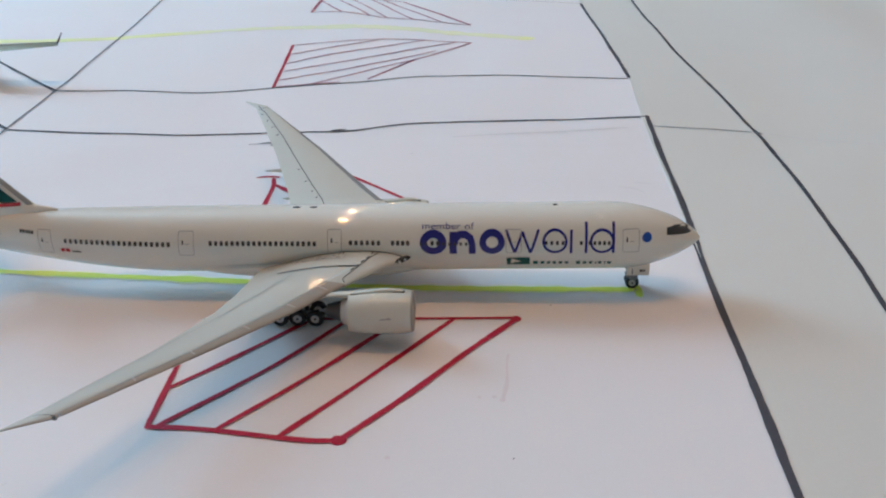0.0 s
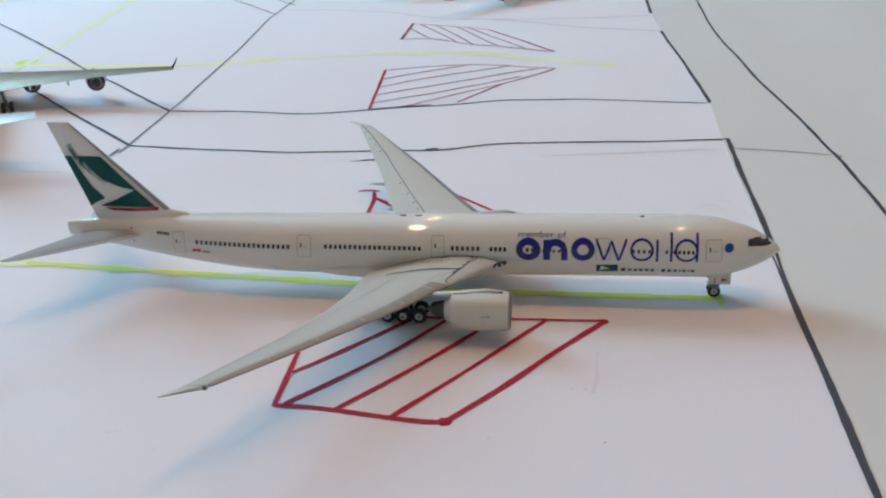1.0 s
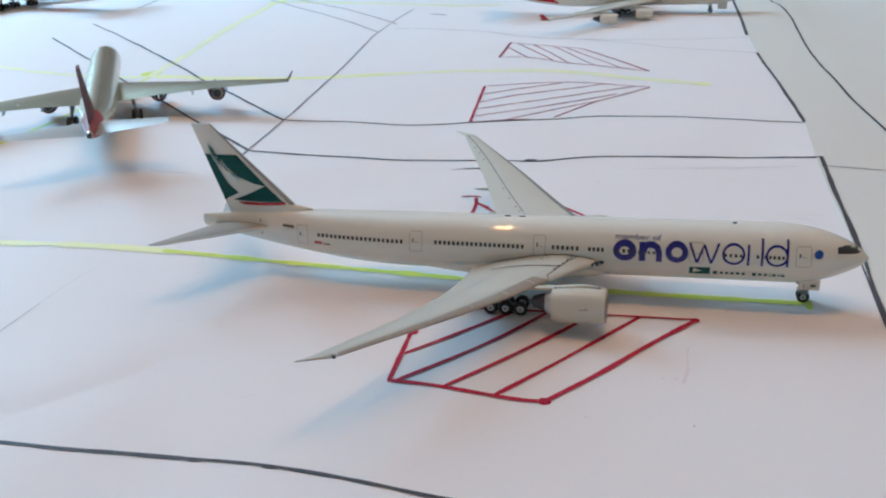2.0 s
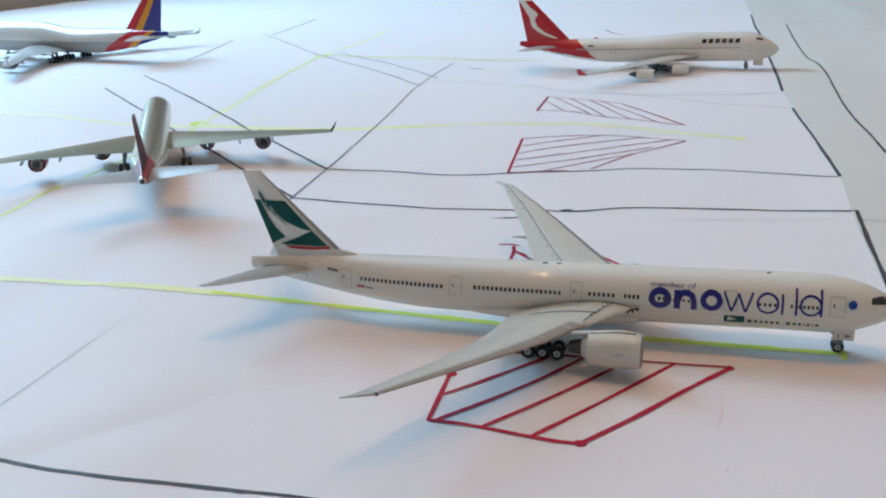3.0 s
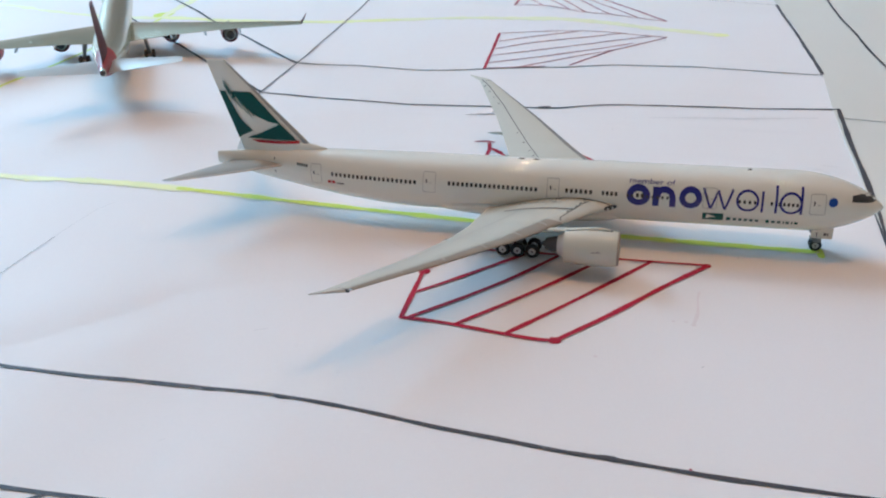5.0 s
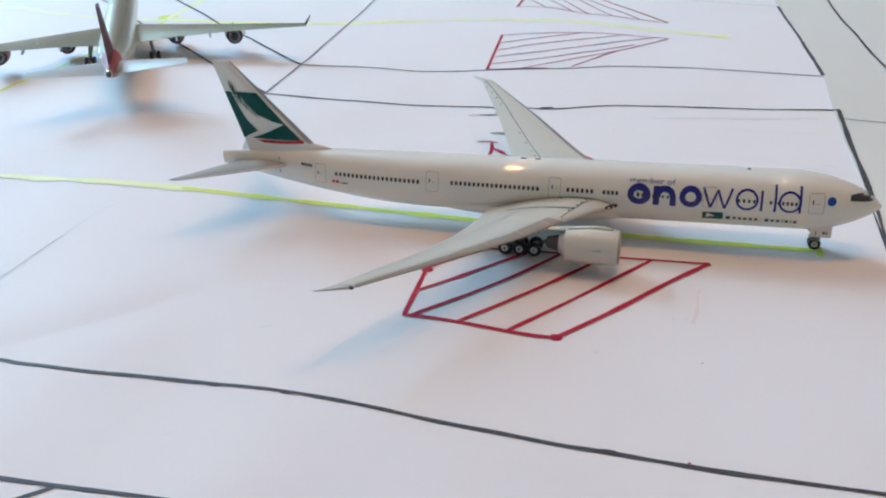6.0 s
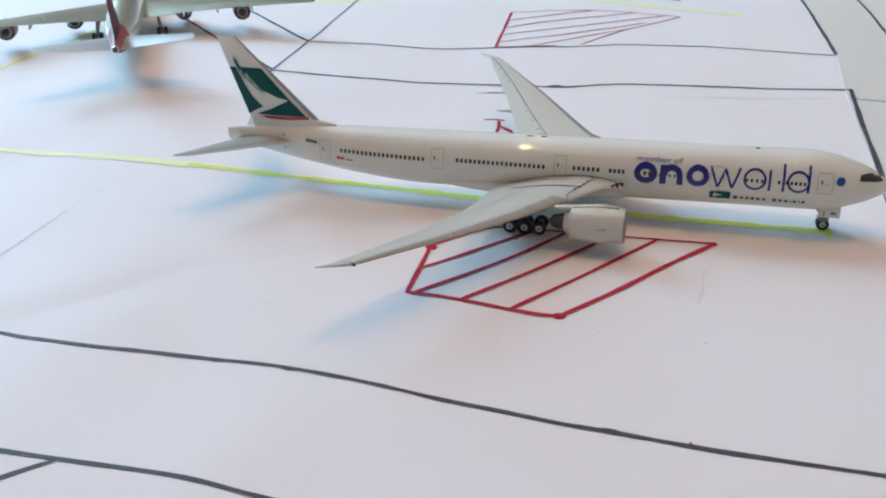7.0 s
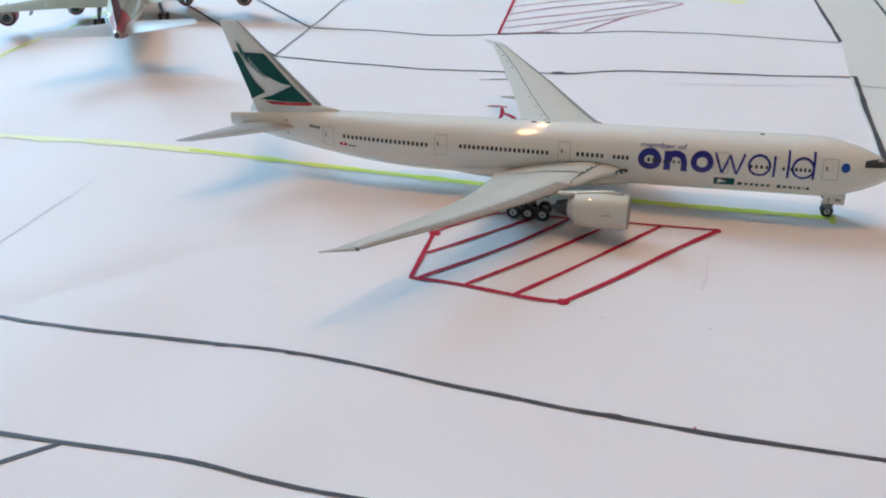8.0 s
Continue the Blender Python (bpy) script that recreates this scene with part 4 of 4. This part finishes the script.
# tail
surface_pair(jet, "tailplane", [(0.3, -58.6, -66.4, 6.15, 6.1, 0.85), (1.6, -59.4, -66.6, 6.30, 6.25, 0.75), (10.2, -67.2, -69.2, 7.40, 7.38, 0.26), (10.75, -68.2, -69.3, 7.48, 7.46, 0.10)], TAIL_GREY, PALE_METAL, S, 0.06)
fin = Fin((-55.0, -64.5, 7.6), (-65.5, -67.9, 18.15), 0.95)
bm = fin.mesh(0.075, 1.0)
shrink(bm, S)
tail = sharp(part("fin", bm, WHITE_PAINT, jet), 50)
bm = fin.mesh(0.0, 0.075)
shrink(bm, S)
part("leading_edge", bm, TAIL_GREY, tail)
bm = bmesh.new()
loft(bm, [[(x, w * math.cos(a), 8.15 + h * math.sin(a)) for a in [2 * math.pi * j / 14 for j in range(14)]] for x, w, h in ((-54.0, 0.02, 0.1), (-54.6, 0.16, 0.28), (-55.8, 0.34, 0.55), (-57.5, 0.42, 0.9), (-60, 0.44, 0.8))])
shrink(bm, S)
part("dorsal_fillet", bm, WHITE_PAINT, tail)


def fin_lay(lift):
    return lambda x, z: Vector((x, -fin.side(x, z, lift), z))


def even(points, n):
    """The same line in n even steps."""
    p = [Vector(q) for q in points]
    run_to = [0.0]
    for a, b in zip(p, p[1:]):
        run_to.append(run_to[-1] + (b - a).length)
    at = [run_to[-1] * k / n for k in range(n + 1)]
    return [(float(np.interp(s, run_to, [q.x for q in p])), float(np.interp(s, run_to, [q.y for q in p]))) for s in at]


def print_between(parent, name, one, other, project, material, scale, n=40, rows=6):
    """A printed shape that fills the ground between two lines."""
    bm = bmesh.new()
    a, b = even(one, n), even(other, n)
    loft(bm, [[project(p[0] + (q[0] - p[0]) * k / rows, p[1] + (q[1] - p[1]) * k / rows) for p, q in zip(a, b)] for k in range(rows + 1)], close=False)
    shrink(bm, scale)
    return part(name, bm, material, parent)


rear_edge = lambda z: (fin.chord(z)[1] + 0.06, z)
print_between(tail, "green_field", [rear_edge(14.6), rear_edge(12.7), rear_edge(10.8), rear_edge(9.0)], [(-65.85, 14.6), (-65.60, 14.0), (-64.99, 12.62), (-64.17, 11.17), (-62.95, 10.05), (-64.4, 9.35), (-64.92, 9.0)], fin_lay(0.08), GREEN_PRINT, S)
print_between(tail, "green_field", [(-65.45, 14.62), (-64.5, 14.62), (-62.65, 14.6), (-61.0, 12.75), (-59.3, 10.85)], [(-65.40, 14.58), (-64.72, 14.04), (-63.69, 13.0), (-62.33, 11.88), (-60.91, 11.26), (-59.61, 10.97)], fin_lay(0.08), GREEN_PRINT, S)
print_between(tail, "green_field", [(-59.32, 10.88), (-57.55, 9.12)], [(-59.61, 10.95), (-61.9, 9.85), (-63.8, 9.12)], fin_lay(0.08), GREEN_PRINT, S)
print_between(tail, "red_stripe", [(-63.3, 8.98), (-60, 9.0), (-57.25, 9.1)], [(-62.4, 8.66), (-60, 8.64), (-57.3, 8.76)], fin_lay(0.09), RED_PRINT, S, 20, 2)
# bristle marks where the brush left the fin
bristle = random.Random(4)
EDGE = even([(-66.05, 16.1), (-65.45, 14.7), (-64.72, 14.04), (-63.69, 13.0), (-62.6, 12.1)], 60)
for k in range(58):
    dx, dz = EDGE[k]
    q = k / 57
    dx, dz = dx + bristle.uniform(-0.14, 0.22), dz + bristle.uniform(-0.2, 0.25)
    long = bristle.uniform(0.7, 1.9) * (1 - 0.35 * q)
    wide = bristle.uniform(0.02, 0.05)
    lean = 0.36 + 0.40 * q + bristle.uniform(-0.06, 0.06)
    mid = (dx + lean * long * 0.5, dz - long * 0.5)
    mat = WHITE_PAINT if k % 3 == 0 and dz < 14.9 else GREEN_BRUSH if k % 3 == 1 else GREEN_PRINT
    print_patch(tail, "brush_mark", [(dx, dz), (mid[0] + wide, mid[1] + 0.05), (dx + lean * long, dz - long), (mid[0] - wide, mid[1] - 0.05)], fin_lay(0.11 + 0.01 * (k % 3)), mat, S, 1)

# prints on the fuselage
near = lambda x, z: Vector((x, -hull.side(x, z, 0.04), z))
nearer = lambda x, z: Vector((x, -hull.side(x, z, 0.065), z))


def run(a, b, n):
    return [a + (b - a) * k / (n - 1) for k in range(n)]


for x in run(-52.8, -42.85, 20) + run(-38.95, -29.4, 20) + run(-26.12, -23.58, 6) + run(-22.3, -20.95, 4) + [-18.75, -18.25]:
    cabin_windows(body, hull, [x], 6.04 if x < -40 else 6.17 if x < -28 else 6.27, S)
cabin_windows(body, hull, [-19.75, -19.3, -17.75, -17.2, -16.7, -16.2, -15.7], 6.2, S, size=(0.22, 0.30))
cabin_windows(body, hull, run(-8.6, -7.1, 4) + [-5.5, -4.75] + run(-4.3, -3.05, 4), 6.33, S, size=(0.25, 0.36))
for x0, x1, z0, z1 in ((-55.5, -54.2, 4.72, 6.97), (-41.9, -40.5, 5.06, 7.17), (-28.2, -26.95, 5.28, 7.36), (-12.15, -10.8, 5.4, 7.42), (-1.85, -0.4, 5.5, 7.45)):
    corner = 0.11
    ring = [(x0 + corner, z0), (x1 - corner, z0), (x1, z0 + corner), (x1, z1 - corner), (x1 - corner, z1), (x0 + corner, z1), (x0, z1 - corner), (x0, z0 + corner)]
    door = print_band(body, "door_outline", ring, 0.062, nearer, FAINT_PRINT, S, closed=True)
    print_band(door, "door_mark", [(x0 + 0.38, (z0 + z1) / 2 - 0.05), (x0 + 0.38, (z0 + z1) / 2 + 0.35)], 0.14, nearer, DARK_GLASS, S, 0.1)
    print_band(door, "door_mark", [(x0 + 0.65, (z0 + z1) / 2), (x0 + 1.0, (z0 + z1) / 2 - 0.02)], 0.07, nearer, FAINT_PRINT, S, 0.1)


def ring_band(cx, cz, rx, rz, width, name="blue_ring"):
    print_band(body, name, oval(cx, cz, rx - width / 2, rz - width / 2, 36), width, near, BLUE_PRINT, S, 0.2, True)


# the blue alliance mark, in plain rings, an arch and bars
ring_band(-18.66, 6.29, 1.20, 1.08, 0.66)
print_band(body, "blue_bar", [(-16.88, 5.27), (-16.88, 7.22)], 0.66, near, BLUE_PRINT, S)
print_band(body, "blue_arch", [(-16.75, 6.2), (-16.65, 6.7), (-16.3, 6.98), (-15.8, 7.0), (-15.35, 6.75), (-15.18, 6.2), (-15.16, 5.27)], 0.62, near, BLUE_PRINT, S, 0.2)
ring_band(-13.40, 6.36, 1.14, 1.10, 0.60)
for a, b in (((-12.15, 7.40), (-11.38, 5.38)), ((-11.38, 5.38), (-10.70, 7.25)), ((-10.70, 7.25), (-9.98, 5.38)), ((-9.98, 5.38), (-9.28, 7.42))):
    print_band(body, "blue_bar", [a, b], 0.23, near, BLUE_PRINT, S)
ring_band(-7.82, 6.43, 1.12, 1.08, 0.23)
print_band(body, "blue_bar", [(-6.38, 5.34), (-6.38, 7.42)], 0.23, near, BLUE_PRINT, S)
print_band(body, "blue_bar", [(-5.06, 5.35), (-5.06, 7.98)], 0.24, near, BLUE_PRINT, S)
ring_band(-3.66, 6.45, 1.10, 1.08, 0.23)
print_band(body, "blue_bar", [(-2.66, 5.38), (-2.66, 8.0)], 0.24, near, BLUE_PRINT, S)
# green emblem and the title as bars
print_patch(body, "green_emblem", [(-12.05, 3.95), (-9.98, 4.0), (-10.02, 4.90), (-12.08, 4.84)], near, GREEN_PRINT, S, 2)
print_patch(body, "emblem_wing", [(-11.75, 4.08), (-11.30, 4.34), (-10.75, 4.42), (-11.2, 4.58), (-11.65, 4.78), (-11.5, 4.45)], nearer, WHITE_PAINT, S, 1)
x = -9.70
for w, h in ((0.55, 0.50), (0.42, 0.38), (0.38, 0.38), (0.42, 0.38), (0.42, 0.38), (0.40, 0.38), (-0.35, 0), (0.46, 0.50), (0.42, 0.38), (0.40, 0.38), (0.16, 0.38), (0.40, 0.38), (0.16, 0.38), (0.42, 0.38)):
    if w > 0:
        print_band(body, "title_bar", [(x, 4.26), (x + w * 0.78, 4.26)], h * 0.85, near, GREEN_PRINT, S, 0.3)
    x += abs(w) + 0.13


def lettering(parent, words, x, z, height, width, lay, material):
    curve = bpy.data.curves.new("lettering", "FONT")
    curve.body = words
    temp = new("lettering_temp", curve)
    bpy.context.view_layer.update()
    me = bpy.data.meshes.new_from_object(temp.evaluated_get(bpy.context.evaluated_depsgraph_get()))
    bpy.data.objects.remove(temp)
    bm = bmesh.new()
    bm.from_mesh(me)
    bpy.data.meshes.remove(me)
    lo = min(v.co.x for v in bm.verts)
    hi = max(v.co.x for v in bm.verts)
    for v in bm.verts:
        v.co = lay(x + (v.co.x - lo) / (hi - lo) * width, z + v.co.y * height)
    shrink(bm, S)
    return part("lettering", bm, material, parent)


lettering(body, "member of", -19.65, 7.42, 0.66, 4.65, nearer, BLUE_PRINT)
print_patch(body, "globe_mark", oval(0.30, 6.72, 0.44, 0.42, 24), near, MID_BLUE_PRINT, S, 1)
# registration and small company mark as bars
for k in range(5):
    print_band(body, "registration_bar", [(-57.3 + 0.29 * k, 6.76 - 0.02 * k), (-57.1 + 0.29 * k, 6.76 - 0.02 * k)], 0.30, nearer, DARK_GLASS, S, 0.3)
for k in range(2):
    print_patch(body, "red_mark", [(-53.4 + 0.5 * k, 4.95), (-53.0 + 0.5 * k, 4.95), (-53.0 + 0.5 * k, 5.30), (-53.4 + 0.5 * k, 5.30)], nearer, RED_PRINT, S)
print_band(body, "company_bar", [(-52.3, 5.02), (-51.4, 5.02)], 0.16, nearer, LINE_PRINT, S)
for x in (-60.2, -60.3):
    print_band(body, "stabiliser_mark", [(x, 6.9 if x < -60.25 else 5.4), (x, 7.2 if x < -60.25 else 5.75)], 0.10, nearer, LINE_PRINT, S, 0.1)
# cockpit glazing
for s in (-1, 1):
    side = lambda x, z, s=s: Vector((x, s * hull.side(x, z, 0.04), z))
    pane = [(2.1, 6.72), (2.15, 7.22), (3.0, 7.22), (3.7, 7.05), (4.25, 6.80), (4.65, 6.42), (4.0, 6.48), (3.0, 6.62)]
    print_patch(body, "cockpit_window", pane, side, DARK_GLASS, S, 2)
# crown vents and aerials
for x in (-31.4, -29.8):
    bm = bmesh.new()
    bmesh.ops.create_uvsphere(bm, u_segments=12, v_segments=8, radius=1, matrix=Matrix.LocRotScale((x, -0.05, 8.45), None, (0.42, 0.16, 0.07)))
    shrink(bm, S)
    part("crown_vent", bm, DARK_GLASS, jet)
bm = bmesh.new()
bmesh.ops.create_uvsphere(bm, u_segments=12, v_segments=8, radius=1, matrix=Matrix.LocRotScale((-7.7, -0.1, 8.74), None, (0.24, 0.12, 0.10)))
shrink(bm, S)
part("aerial", bm, DARK_METAL, jet)


# ---- the four-engined airliners further off ----
def four_jet(label, place, heading, scale, hull, wing_stations, tail_stations, fin_low, fin_high, engines, engine_size, gear, mats, paint=None, winglet=None):
    """mats: fuselage list, wing, edge, fin, cowl, rear, tailplane."""
    plane = airliner("model_airliner", label, place, heading, scale)
    hull_part = build_hull(plane, hull, mats["body"], scale, paint)
    surf, parts = surface_pair(plane, "wing", wing_stations, mats["wing"], mats["edge"], scale, 0.07)
    surface_pair(plane, "tailplane", tail_stations, mats["tailplane"], mats["edge"], scale, 0.07)
    f = Fin(fin_low, fin_high, 0.95)
    bm = f.mesh(0.0, 1.0)
    shrink(bm, scale)
    fin_part = sharp(part("fin", bm, mats["fin"], plane), 50)
    for s, w in zip((-1, 1), parts):
        if winglet:
            y, z0, x0, c0, rise, back, c1 = winglet
            bm = bmesh.new()
            loft(bm, [[(x, s * (yy + t), zz) for x, t in ((xl, 0), (xl - c * 0.4, 0.09), (xl - c, 0), (xl - c * 0.4, -0.09))] for xl, c, yy, zz in
                      ((x0, c0, y, z0), (x0 - back * 0.5, (c0 + c1) / 2, y + 0.5, z0 + rise * 0.5), (x0 - back, c1, y + 0.9, z0 + rise))])
            shrink(bm, scale)
            part("winglet", bm, mats["winglet"], w)
        for y, x, z in engines:
            fan_bladed_engine(plane, (x, s * y, z), scale, engine_size, (mats["cowl"], PALE_METAL, mats["rear"]))
            pylon(plane, (x, s * y, z), engine_size[1], surf, scale, mats["wing"], engine_size[0], 0.26)
        for y in (wing_stations[2][0], wing_stations[2][0] * 1.6, wing_stations[2][0] * 2.2):
            _, lead, trail, zl, zt, th = surf.at(y)
            bm = bmesh.new()
            rings = [[(trail + 2.4 - 4.4 * k / 9, s * y + 0.22 * math.sin(math.pi * (k + 0.3) / 9.6) * math.cos(a), zt - 0.3 + 0.36 * math.sin(math.pi * (k + 0.3) / 9.6) * math.sin(a)) for a in [math.pi * j / 5 for j in range(10)]] for k in range(10)]
            loft(bm, rings)
            shrink(bm, scale)
            part("flap_fairing", bm, mats["fairing"], w)
    for x, y, rows in gear:
        for s in (-1, 1) if y else (1,):
            main_gear(plane, x, s * y, rows, 1.5, 0.68, 0.62, 3.4, scale)
    nose_gear(plane, 0.58, 2.6, scale, door=False)
    return plane, hull_part, f, fin_part, surf


# silver airliner with a red tail, seen from behind
silver_hull = Hull(75.3, 6.7, 2.82, 4.75, 50.0, 7.0, 6.1, 0.35, 4.6, 8.0, flat_top=62.0, blunt=0.8)
silver_jet, silver_body, silver_fin, _, _ = four_jet(
    "champagne-silver four-engined model airliner with red tail fin", (-0.3560, 0.2405, 0.0004), 120.8, 1.15 * S, silver_hull,
    [(1.5, -19.0, -34.0, 3.5, 3.1, 1.6), (2.8, -20.2, -33.8, 3.7, 3.3, 1.5), (9.4, -26.5, -35.2, 4.4, 4.0, 1.05), (19.3, -34.2, -38.9, 5.1, 4.9, 0.6), (30.6, -42.6, -45.0, 5.9, 5.85, 0.35)],
    [(0.4, -58.5, -66.0, 6.0, 5.9, 0.8), (10.6, -65.6, -68.6, 7.2, 7.15, 0.25)],
    (-54.0, -66.0, 6.9), (-64.0, -68.4, 15.4), [(9.4, -22.4, 2.35), (19.3, -30.6, 3.2)], (1.5, 4.4), [(-33.4, 5.35, 2), (-33.8, 0, 2)],
    # paler metal on the tailplane: a bright reflection put into its colour
    dict(body=[SILVER_PAINT, TAIL_RED_PAINT], wing=SILVER_PAINT, edge=PALE_METAL, fin=MAROON_PAINT, cowl=TAIL_RED_PAINT, rear=PALE_METAL, tailplane=PALE_METAL, winglet=MAROON_PAINT, fairing=GEAR_GREY),
    paint=lambda c: 1 if -67.9 < c.x < -57 - (7.4 - c.z) * 1.3 and c.z > 4.2 else 0, winglet=(30.6, 5.88, -43.0, 1.9, 1.7, 1.4, 0.7))
bm = bmesh.new()
lathe(bm, [(0, 0.38), (-0.35, 0.34), (-0.4, 0.2)], (-68.5, 0, 6.55), n=18)
shrink(bm, 1.15 * S)
part("tail_outlet", bm, DARK_METAL, silver_jet)

# white airliner with a red tail
jumbo_wing = [(1.5, -12.0, -28.5, 3.4, 2.9, 1.7), (3.2, -13.4, -28.3, 3.6, 3.0, 1.6), (11.7, -20.5, -30.0, 3.9, 3.5, 1.05), (20.8, -28.6, -34.6, 3.8, 3.6, 0.65), (32.0, -40.0, -43.2, 3.6, 3.5, 0.35)]
jumbo_tail = [(0.5, -50.5, -59.5, 6.6, 6.5, 0.9), (11.0, -58.4, -61.6, 6.95, 6.9, 0.28)]
red_hull = Hull(70.0, 7.9, 3.25, 5.35, 42.0, 8.2, 7.0, 0.3, 4.9, 9.5, hump=1.2, flat_top=56.0, blunt=0.72)
red_jet, red_body, red_fin, red_fin_part, _ = four_jet(
    "glossy white four-engined jumbo model with red tail fin", (-0.003, 0.489, 0.0004), 2.5, 1.12 * S, red_hull, jumbo_wing, jumbo_tail,
    (-47.5, -60.0, 8.0), (-58.5, -62.4, 19.4), [(11.7, -15.6, 1.75), (20.8, -24.6, 1.95)], (1.35, 4.4), [(-25.2, 5.5, 2), (-22.6, 1.9, 2)],
    dict(body=[WHITE_PAINT, RED_PRINT], wing=WING_GREY, edge=EDGE_METAL, fin=RED_PRINT, cowl=WHITE_PAINT, rear=DARK_METAL, tailplane=WING_GREY, winglet=RED_PRINT, fairing=WING_GREY),
    paint=lambda c: 1 if c.x < -40.5 - (c.z - 3.2) * 1.0 and c.z > 3.2 + (-40.5 - c.x) * 0.165 else 0, winglet=(32.0, 3.55, -40.8, 2.2, 1.6, 1.6, 0.9))
RS = 1.12 * S
red_side = lambda x, z: Vector((x, -red_hull.side(x, z, 0.05), z))
for k in range(6):
    x = -12.4 + 1.72 * k
    print_patch(red_body, "title_bar", [(x, 7.3), (x + 1.2, 7.3), (x + 1.5, 8.4), (x + 0.3, 8.4)], red_side, DARK_GLASS, RS, 2)
for x in (-41.6, -36.5, -24.6, -14.2, -0.6):
    ring = [(x, 4.9), (x + 1.1, 4.9), (x + 1.1, 7.0), (x, 7.0)]
    print_band(red_body, "door_outline", ring, 0.09, red_side, FAINT_PRINT, RS, closed=True)
print_patch(red_body, "registration_bar", [(-42.8, 6.75), (-41.2, 6.75), (-41.1, 7.15), (-42.7, 7.15)], red_side, DARK_GLASS, RS, 1)
for s in (-1, 1):
    lay = lambda x, z, s=s: Vector((x, s * red_hull.side(x, z, 0.05), z))
    print_patch(red_body, "cockpit_window", [(1.6, 8.45), (2.6, 8.45), (3.5, 8.15), (3.9, 7.8), (3.0, 7.9), (1.7, 8.0)], lay, DARK_GLASS, RS, 2)
bm = bmesh.new()
box(bm, (1.5, -0.85, 0.9), (4.0, -0.75, 2.6), 0.03)
shrink(bm, RS)
part("gear_door", bm, WHITE_PAINT, red_jet, smooth=False)
print_band(red_body, "window_row", [(-46, 6.0), (-2, 6.0)], 0.22, red_side, FAINT_PRINT, RS, 1.0)


def red_fin_lay(x, z):
    return Vector((x, -red_fin.side(x, z, 0.06), z))


def red_fin_shape(points):
    return [(red_fin.chord(z)[0] + (red_fin.chord(z)[1] - red_fin.chord(z)[0]) * u, z) for u, z in points]


# pale swoosh on the fin, in strips so that it follows the skin
SWOOSH = ((8.9, 0.24, 0.32), (9.7, 0.33, 0.50), (10.7, 0.48, 0.64), (12.2, 0.58, 0.76), (13.6, 0.58, 0.74), (14.6, 0.50, 0.71), (15.4, 0.33, 0.72), (16.2, 0.30, 0.76), (17.4, 0.44, 0.80), (19.3, 0.55, 0.97))
print_between(red_fin_part, "white_swoosh", red_fin_shape([(a, z) for z, a, b in SWOOSH]), red_fin_shape([(b, z) for z, a, b in SWOOSH]), red_fin_lay, WHITE_PAINT, RS, 40, 6)

# white and grey airliner with a striped tail
LS = 1.50 * S
striped_hull = Hull(70.0, 7.9, 3.2, 5.3, 42.0, 8.0, 7.0, 0.3, 4.9, 9.5, hump=1.6, flat_top=56.0, blunt=0.72)


def stripes(c):
    q = c.x + (c.z - 5.0) * 1.9
    if q < -52.5 and (c.z < 6.3 or c.z > 7.0):
        return 4
    if q < -52.5:
        return 0
    if q < -50.6:
        return 3
    if q < -44.5:
        return 2
    return 1 if c.z < 5.4 else 0


striped_jet, striped_body, striped_fin, striped_fin_part, _ = four_jet(
    "white and grey jumbo model with blue, red and orange tail", (-0.751, 0.575, 0.0004), 168.0, LS, striped_hull, jumbo_wing, jumbo_tail,
    (-47.5, -60.0, 8.0), (-58.5, -62.4, 19.4), [(11.7, -15.6, 1.75), (20.8, -24.6, 1.95)], (1.35, 4.4), [(-25.2, 5.5, 2), (-22.6, 1.9, 2)],
    dict(body=[OFF_WHITE_PAINT, GREY_PAINT, RED_PRINT, ORANGE_PRINT, BLUE_PRINT], wing=GREY_PAINT, edge=EDGE_METAL, fin=BLUE_PRINT, cowl=GREY_PAINT, rear=DARK_METAL, tailplane=WING_GREY, winglet=WHITE_PAINT, fairing=GREY_PAINT), paint=stripes, winglet=(32.0, 3.55, -40.8, 2.2, 1.6, 1.6, 0.9))
for s in (-1, 1):
    lay = lambda x, z, s=s: Vector((x, s * striped_fin.side(x, z, 0.06), z))
    shape = lambda pts: [(striped_fin.chord(z)[0] + (striped_fin.chord(z)[1] - striped_fin.chord(z)[0]) * u, z) for u, z in pts]
    print_patch(striped_fin_part, "red_stripe", shape([(0.02, 8.2), (0.30, 8.2), (0.34, 12), (0.40, 16), (0.50, 19.3), (0.02, 19.3), (0.02, 14)]), lay, RED_PRINT, LS, 1)
    print_patch(striped_fin_part, "orange_stripe", shape([(0.31, 8.2), (0.52, 8.2), (0.58, 12), (0.66, 16), (0.74, 19.3), (0.51, 19.3), (0.41, 16), (0.35, 12)]), lay, ORANGE_PRINT, LS, 1)
